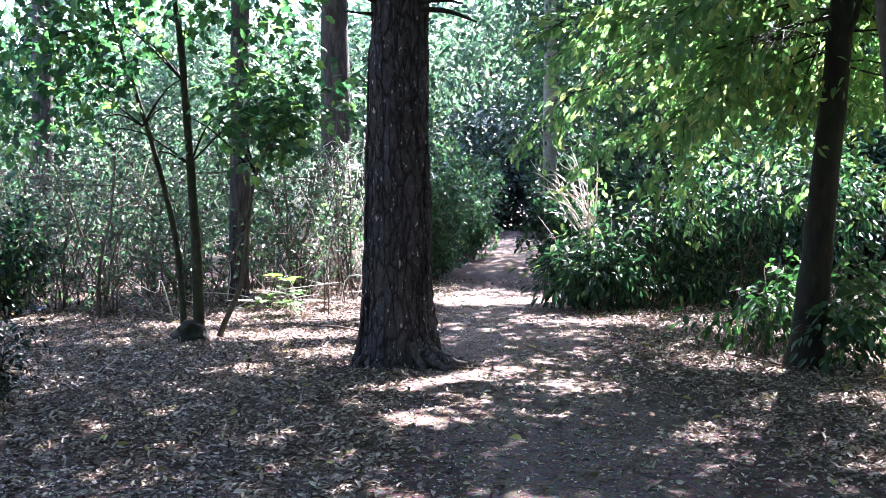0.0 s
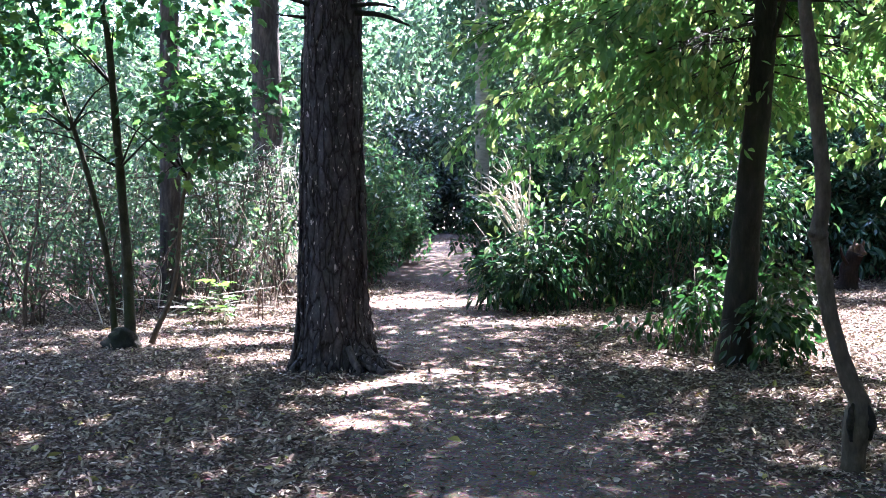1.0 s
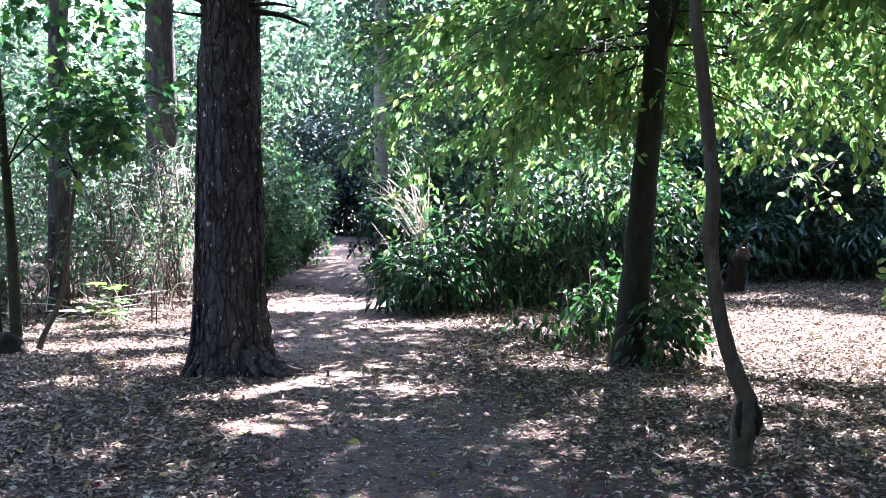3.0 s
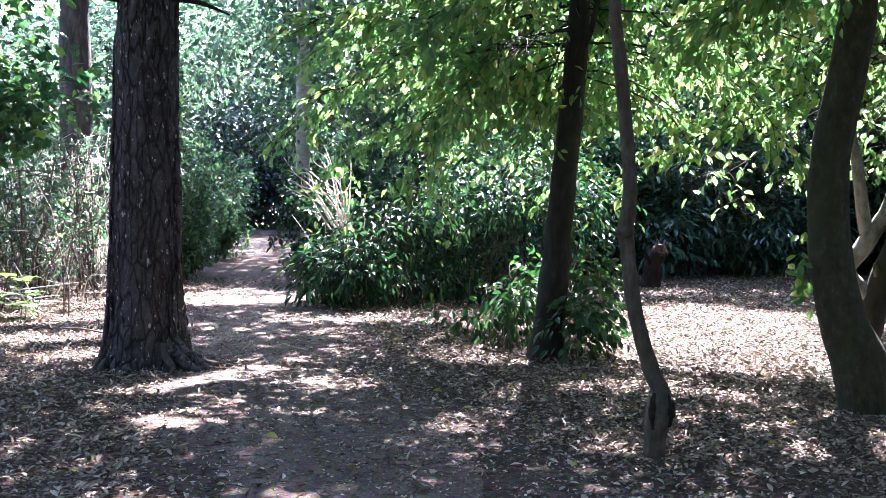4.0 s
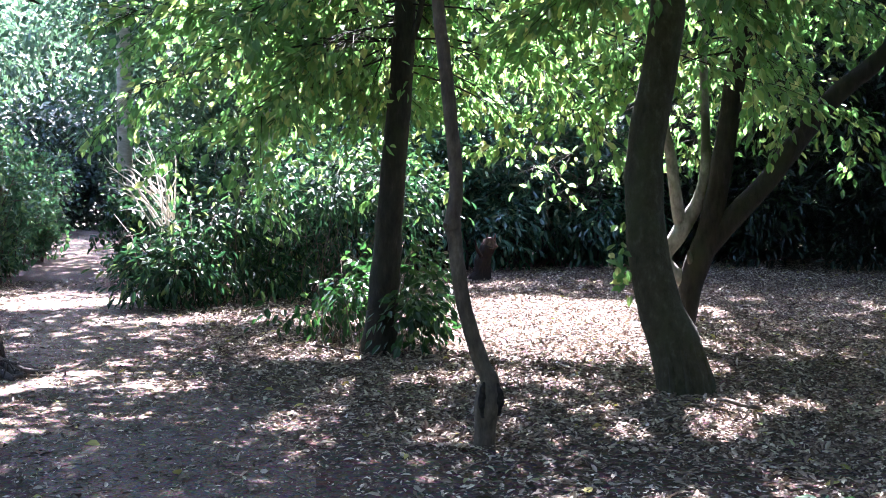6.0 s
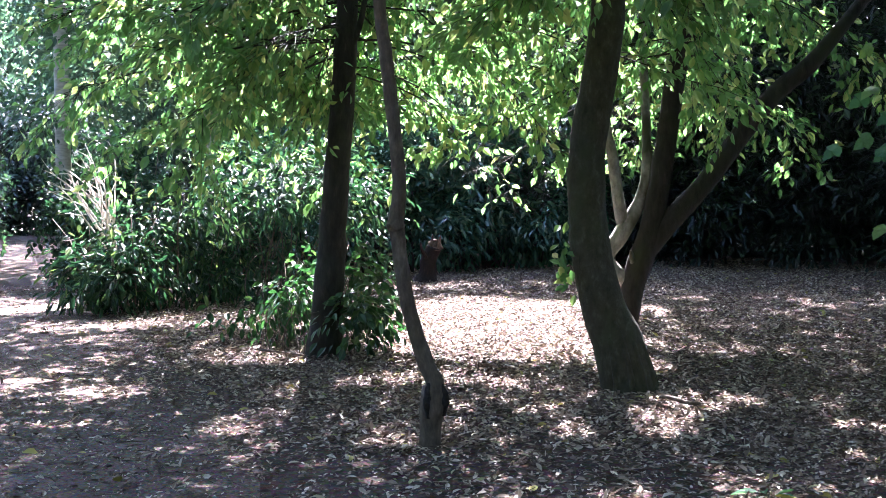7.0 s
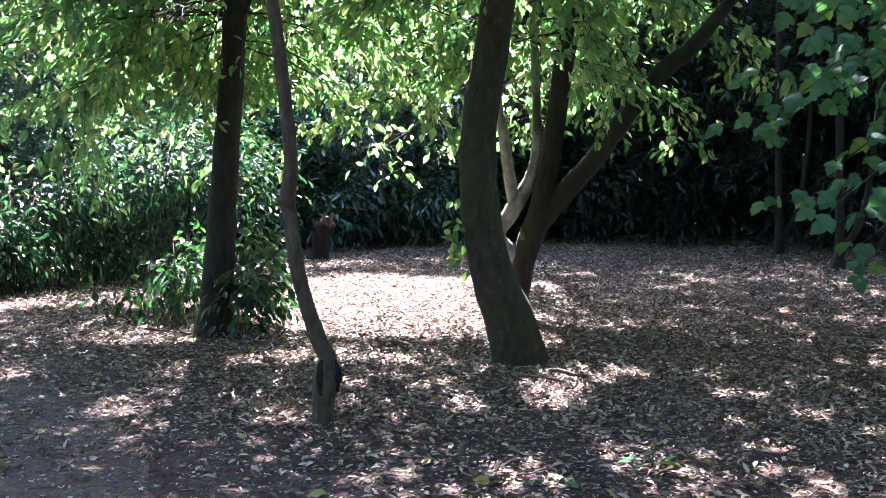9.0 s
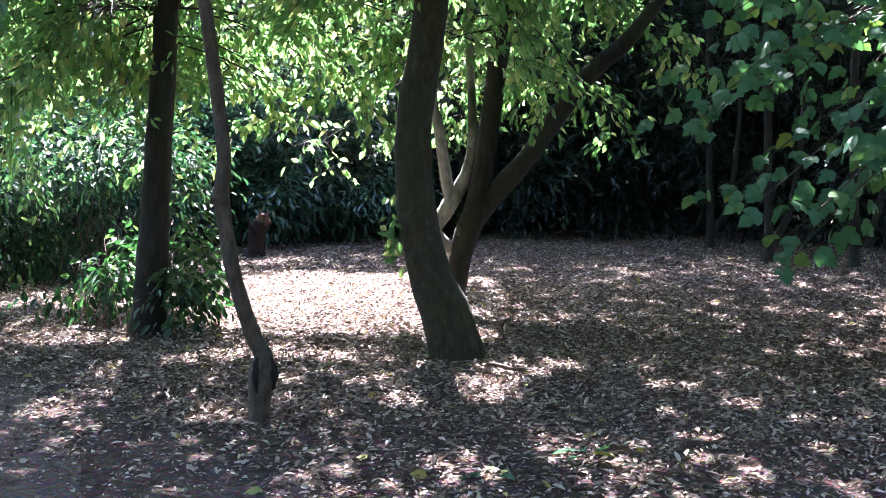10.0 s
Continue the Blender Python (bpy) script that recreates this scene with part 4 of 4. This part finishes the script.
# beech sprays
def sprays(parent, starts, seed):
    r = np.random.default_rng(seed)
    at, way = [], []
    for sx, sy, sz, dx, dy, dz, length in starts:
        p, d = np.array([sx, sy, sz]), unit(np.array([dx, dy, dz]))
        line = [p]
        for s in range(8):
            d = unit(d + r.normal(size=3) * 0.10 + np.array([0, 0, -0.06]))
            line.append(line[-1] + d * length / 8)
        stems = [tube_arrays(line, np.linspace(0.011, 0.003, 9), 5)]
        for k in range(2, 9):
            for side in range(4):
                e = unit(d + r.normal(size=3) * np.array([0.8, 0.8, 0.35]))
                q = [line[k], line[k] + e * 0.25 + np.array([0, 0, -0.01]), line[k] + e * 0.5 + np.array([0, 0, -0.07])]
                stems.append(tube_arrays(q, [0.004, 0.003, 0.0015], 3))
                for s in np.linspace(0.15, 1, 10):
                    pos = q[0] + (q[2] - q[0]) * s + r.normal(size=3) * 0.035
                    at.append(pos)
                    way.append(e + r.normal(size=3) * 0.6)
        mesh_object("branch", *joined(stems), DARK_BARK, parent, True)
    at, way = np.array(at), np.array(way)
    clear = at[:, 0] > 0.45 + 0.35 * value_noise(at, 9)
    at, way = at[clear], way[clear]
    shade = ~sunny(at[:, 0] - SUN.x / SUN.z * at[:, 2], at[:, 1] - SUN.y / SUN.z * at[:, 2], True) | (r.random(len(at)) < 0.15)
    at, way = at[shade], way[shade]
    LOW_FOLIAGE.append(at)
    n = len(at)
    leaves("spray_leaves", at, unit(way) - np.array([0, 0, 0.5]), np.array([0, -0.2, 1.0]) + r.normal(size=(n, 3)) * 0.6, 0.112 * (0.7 + 0.6 * r.random(n)), OVAL, BEECH, parent)


def fan(n, x, y, z0, z1, towards, spread, l0, l1):
    """Branch starts round a trunk, most of them reaching one way."""
    out = []
    for _ in range(n):
        a = radians(min(max(towards + r.normal() * spread, -215), 138))
        out.append((x, y, r.uniform(z0, z1), math.cos(a), math.sin(a), r.uniform(-0.2, 0.15), r.uniform(l0, l1)))
    return out


r = np.random.default_rng(17)
sprays(dark_tree, fan(58, 3.48, 9.1, 2.7, 4.6, 75, 65, 1.6, 4.0) + fan(5, 3.48, 9.1, 3.1, 4.4, -120, 50, 1.0, 2.0), 18)
sprays(bent, fan(20, 4.78, 6.64, 3.2, 4.6, 55, 60, 1.2, 2.8) + fan(7, 4.75, 6.62, 3.3, 4.4, -140, 50, 0.8, 1.5), 19)
sprays(fork, fan(24, 6.85, 8.25, 2.9, 4.6, 60, 60, 1.4, 3.2), 20)
hang_z, hang_a, hang_d = r.uniform(1.9, 3.7, 240), r.uniform(0, 2 * math.pi, 240), r.uniform(0.16, 0.5, 240)
hang_at = np.stack([3.42 + (hang_z - 1.78) * 0.088 + hang_d * np.cos(hang_a), 9.14 + hang_d * np.sin(hang_a), hang_z], -1)
hang_at = hang_at[value_noise(hang_at * 2.6, 14) > 0.5]
leaves("trunk_leaves", hang_at, r.normal(size=hang_at.shape) * 0.7 - np.array([0, 0, 0.7]), np.array([0, -0.3, 0.8]) + r.normal(size=hang_at.shape) * 0.6, 0.10 * (0.7 + 0.6 * r.random(len(hang_at))), OVAL, BEECH, dark_tree)
shoot_at = np.array([4.40, 6.70, 1.0]) + r.normal(size=(26, 3)) * np.array([0.05, 0.04, 0.12])
shoot = leaves("shoot", shoot_at, r.normal(size=(26, 3)) * 0.6 - np.array([0.2, 0, 0.9]), np.array([-0.4, -0.6, 0.6]) + r.normal(size=(26, 3)) * 0.3, 0.10, OVAL, BEECH, bent)

# ---- broad-leaved sycamore reaching in beside the clearing ----
near_syc = thing("sycamore_tree", (7.9, 2.6, 0), "sycamore with broad hanging leaves and thin branches", "tree")
limb("trunk", [(7.9, 2.6, -0.05, 0.16), (7.88, 2.62, 0.4, 0.12), (7.8, 2.7, 2.2, 0.10), (7.7, 2.8, 4.5, 0.07), (7.7, 2.8, 7.0, 0.03)], 16, SMOOTH_BARK, near_syc, 6, 0.1, 9, 5)
leaf_mesh = None
r = np.random.default_rng(41)
count = 0
extra_at, extra_way = [], []
for n in range(66):
    bearing, far = radians(r.uniform(46.8, 66)), r.uniform(6.6, 8.8)
    tip = np.array([math.sin(bearing) * far, math.cos(bearing) * far, 0])
    tip[2] = 1.15 + 0.45 * r.integers(0, 6) + 0.1 * r.normal() + max(0.0, (54 - math.degrees(bearing)) * 0.06)
    foot = np.array([7.75, 2.75, tip[2] + r.uniform(0.6, 1.2)])
    midp = foot * 0.4 + tip * 0.6 + np.array([0, 0, 0.38])
    line, rad = smooth_line([(*foot, 0.014), (*midp, 0.008), (*tip, 0.003)], 6)
    twig = mesh_object("branch", *tube_arrays(line, rad, 5), BROWN_TWIG, near_syc, True)
    for q in range(6, 13):
        for _ in range(3):
            d = np.array([r.normal() - 0.3, r.normal() + 0.1, -0.1])
            pos = line[q] + unit(d) * 0.13 + r.normal(size=3) * np.array([0.1, 0.1, 0.05])
            if count >= 300:
                extra_at.append(pos)
                extra_way.append(unit(d) + np.array([0, 0, -0.55]))
                continue
            along = Vector(unit(d)) + Vector((0, 0, -0.55))
            along.normalize()
            upv = Vector((r.normal() * 0.25 - 0.75, r.normal() * 0.25 - 0.6, 0.75))
            side = upv.cross(along).normalized()
            rot = Matrix((along, side, along.cross(side))).transposed().to_4x4()
            if leaf_mesh is None:
                v, sz, lp = leaf_arrays(np.zeros((1, 3)), np.array([[1.0, 0, 0]]), np.array([[0, 0, 1.0]]), 1.0, BROAD)
                ob = mesh_object("leaf", v, sz, lp, NEAR_SYC, twig)
                leaf_mesh = ob.data
            else:
                ob = new("leaf", leaf_mesh)
                ob.parent = twig
            ob.matrix_basis = Matrix.Translation(pos) @ rot @ Matrix.Scale(r.uniform(0.105, 0.16), 4)
            count += 1
extra_at, extra_way = np.array(extra_at), np.array(extra_way)
m = len(extra_at)
leaves("leaf_mass", extra_at, extra_way, np.array([-0.75, -0.6, 0.75]) + r.normal(size=(m, 3)) * 0.25, r.uniform(0.105, 0.16, m), BROAD, BROAD_LEAF, near_syc)

LOW_FOLIAGE.append(np.repeat(extra_at, 3, 0))
crown_over(high_trees)

# ---- slim stems and a stump in the shade ----
for n, (x, y) in enumerate([(13.83, 10.16), (15.49, 12.71), (14.02, 8.76)]):
    t = thing("slim_tree", (x, y, 0), "slim dark stem at the shaded edge of the clearing", "tree", "slim stems in the shade")
    limb("trunk", [(x, y, -0.05, 0.15), (x + 0.02, y, 0.3, 0.08), (x + 0.08, y + 0.1, 2.0, 0.065), (x - 0.1, y, 5.0, 0.06), (x, y, 7.0, 0.03)], 10, DARK_BARK, t, 4, 0.1, n, 4)
    limb("limb", [(x + 0.02, y, 0.25, 0.06), (x + 0.3, y - 0.2, 0.9, 0.05), (x + 0.45, y - 0.3, 2.5, 0.04), (x + 0.5, y - 0.3, 4.5, 0.02)], 8, DARK_BARK, t, 4)

stump = thing("tree_stump", (7.86, 16.47, 0), "broken rotting stump with an orange-brown top", "stump")
stump_stem = limb("trunk", [(7.80, 16.47, -0.05, 0.24), (7.84, 16.47, 0.12, 0.17), (7.88, 16.45, 0.40, 0.14), (7.95, 16.42, 0.62, 0.13)], 14, STUMP_BARK, stump, 5, 0.3, 3, 5)
limb("broken_top", [(7.95, 16.42, 0.58, 0.12), (7.97, 16.41, 0.66, 0.115), (7.99, 16.4, 0.74, 0.085), (8.0, 16.4, 0.76, 0.02)], 14, CUT_WOOD, stump_stem, 4, 0.8, 4, 12)
for x, y, h in [(7.88, 16.38, 0.86), (7.97, 16.33, 0.80), (8.05, 16.40, 0.84), (7.93, 16.48, 0.78)]:
    limb("splinter", [(x, y, 0.55, 0.035), (x + 0.01, y, 0.68, 0.03), (x + 0.02, y, h - 0.05, 0.018), (x + 0.02, y, h, 0.004)], 6, CUT_WOOD, stump_stem, 3, 0.5, x, 14)
limb("broken_limb", [(7.80, 16.40, 0.42, 0.035), (7.66, 16.3, 0.58, 0.028), (7.60, 16.25, 0.74, 0.012)], 7, STUMP_BARK, stump_stem, 3, 0.2, 2, 9)

# ---- seedlings, fallen sticks ----
def seedling(x, y, height, size, n, label, seed, outline=MAPLE, material=SEEDLING):
    r = np.random.default_rng(seed)
    t = thing("seedling", (x, y, 0), label, "plant")
    limb("stem", [(x, y, -0.01, 0.006), (x + 0.01, y, height * 0.6, 0.004), (x + 0.02, y, height, 0.003)], 5, BROWN_TWIG, t, 3)
    mesh = None
    for k in range(n):
        a = k * 2.4
        d = Vector((math.cos(a), math.sin(a), r.uniform(-0.25, 0.25))).normalized()
        side = Vector((r.normal() * 0.2, r.normal() * 0.2, 1)).cross(d).normalized()
        rot = Matrix((d, side, d.cross(side))).transposed().to_4x4()
        if mesh is None:
            v, sz, lp = leaf_arrays(np.zeros((1, 3)), np.array([[1.0, 0, 0]]), np.array([[0, 0, 1.0]]), 1.0, outline)
            ob = mesh_object("leaf", v, sz, lp, material, t)
            mesh = ob.data
        else:
            ob = new("leaf", mesh)
            ob.parent = t
            ob.matrix_parent_inverse = Matrix.Translation(-t.location)
        h = height * r.uniform(0.45, 1.0)
        ob.matrix_basis = Matrix.Translation((x + d.x * 0.05, y + d.y * 0.05, h)) @ rot @ Matrix.Scale(size * r.uniform(0.7, 1.2), 4)
    return t


seedling(-2.05, 13.3, 0.52, 0.22, 12, "bright yellow-green sycamore seedling in a sun patch", 1)
seedling(-1.95, 12.9, 0.25, 0.16, 9, "small green seedling in the leaf litter", 2)
seedling(-2.3, 13.0, 0.3, 0.16, 8, "small green seedling in the leaf litter", 3)
seedling(3.64, 3.72, 0.05, 0.13, 7, "flat rosette of grey-green leaves on the litter", 4, LONG, NEAR_SYC)
seedling(3.05, 3.75, 0.03, 0.09, 4, "tiny dark green seedling on the litter", 5, OVAL, NEAR_SYC)


def stick(points, label, material=SAPLING_BARK):
    t = limb("fallen_stick", points, 7, material, None, 5, 0.2, points[0][0], 9)
    return tagged(t, label, "stick", "fallen sticks")


stick([(4.78, 6.0, 0.02, 0.014), (4.75, 5.85, 0.05, 0.016), (4.80, 5.7, 0.03, 0.016), (4.95, 5.6, 0.02, 0.012)], "pale curved stick lying on the litter")
stick([(4.45, 5.95, 0.02, 0.010), (4.55, 5.75, 0.03, 0.010), (4.6, 5.6, 0.02, 0.006)], "thin pale stick lying on the litter")
stick([(-4.1, 13.0, 0.45, 0.012), (-3.75, 12.75, 0.26, 0.011), (-3.6, 12.6, 0.13, 0.010), (-3.3, 12.4, 0.03, 0.006)], "thin grey branch leaning out of the thicket", SAPLING_BARK)
stick([(2.75, 9.6, 0.05, 0.012), (3.05, 9.2, 0.03, 0.01), (3.3, 8.8, 0.02, 0.006)], "thin dead stick under the shrub", BROWN_TWIG)
stick([(-0.6, 11.0, 0.02, 0.008), (-1.2, 11.7, 0.05, 0.010), (-1.5, 11.9, 0.03, 0.008), (-1.9, 12.4, 0.02, 0.004)], "thin fallen branch in the leaf litter", BROWN_TWIG)


# ---- leaf litter ----
def litter(name, n, reach, size, label, on_path, outline, material, yellow=False, seed=1):
    r = np.random.default_rng(seed)
    x, y = r.uniform(-8, 18, n), r.uniform(1.2, 19, n)
    d = np.hypot(x, y)
    mid, half = way_at(y)
    off = np.abs(x - mid) / half
    bare = 0.75 * value_noise(np.stack([x * 0.5, y * 0.5], -1), 61) + 0.25 * value_noise(np.stack([x * 2, y * 2], -1), 62)
    trodden = ((x - 2.3) / 2.6) ** 2 + ((y - 3.2) / 2.7) ** 2 + (bare - 0.5) * 1.2 < 1
    soil = (off > 0.9 + bare * 0.5) | (r.random(n) < on_path)
    keep = soil & (~trodden | (r.random(n) < max(0.4, on_path))) & (r.random(n) < np.clip(reach / d, 0, 1) ** 1.3) & (d > 1.5)
    x, y = x[keep], y[keep]
    m = len(x)
    at = np.stack([x, y, hill(x, y) + 0.004 + r.random(m) * 0.018], -1)
    along = np.stack([r.normal(size=m), r.normal(size=m), r.normal(size=m) * 0.28], -1)
    up = np.array([0, 0, 1.0]) + r.normal(size=(m, 3)) * 0.38
    ob = leaves(name, at, along, up, size * (0.5 + 0.9 * r.random(m) ** 1.5), outline, material)
    return tagged(ob, label, "leaf litter", kind="stuff")


litter("leaf_litter", 400000, 8.5, 0.050, "carpet of dry curled grey-brown leaves", 0.16, CURLED, LITTER, seed=71)
litter("leaf_litter", 220000, 7.0, 0.056, "narrow dry brown leaves and shreds", 0.30, LONG, LITTER, seed=72)
litter("leaf_litter", 320000, 5.5, 0.030, "small crumbs of leaf and bark on bare earth", 0.9, RHOMB, LITTER, seed=73)
litter("fallen_leaves", 5000, 6.0, 0.075, "scattered freshly fallen yellow leaves", 0.3, OVAL, YELLOW, seed=74)


def needles(n, seed):
    """Fine twigs and needles strewn over the floor."""
    r = np.random.default_rng(seed)
    x, y = r.uniform(-5, 10, n), r.uniform(1.5, 12, n)
    keep = r.random(n) < np.clip(5 / np.hypot(x, y), 0, 1) ** 1.5
    parts = []
    for px, py in zip(x[keep], y[keep]):
        a, l = r.uniform(0, math.pi), r.uniform(0.02, 0.10)
        z = float(hill(np.array([px]), np.array([py]))[0]) + 0.012
        d = np.array([math.cos(a), math.sin(a), 0]) * l
        c = np.array([px, py, z])
        parts.append(tube_arrays([c - d, c + np.array([r.normal() * 0.01, r.normal() * 0.01, 0.006]), c + d], [0.0022, 0.0022, 0.0012], 3))
    ob = mesh_object("twig_litter", *joined(parts), BROWN_TWIG, None, True)
    return tagged(ob, "fine dry twigs strewn over the woodland floor", "twigs", kind="stuff")


needles(5200, 75)
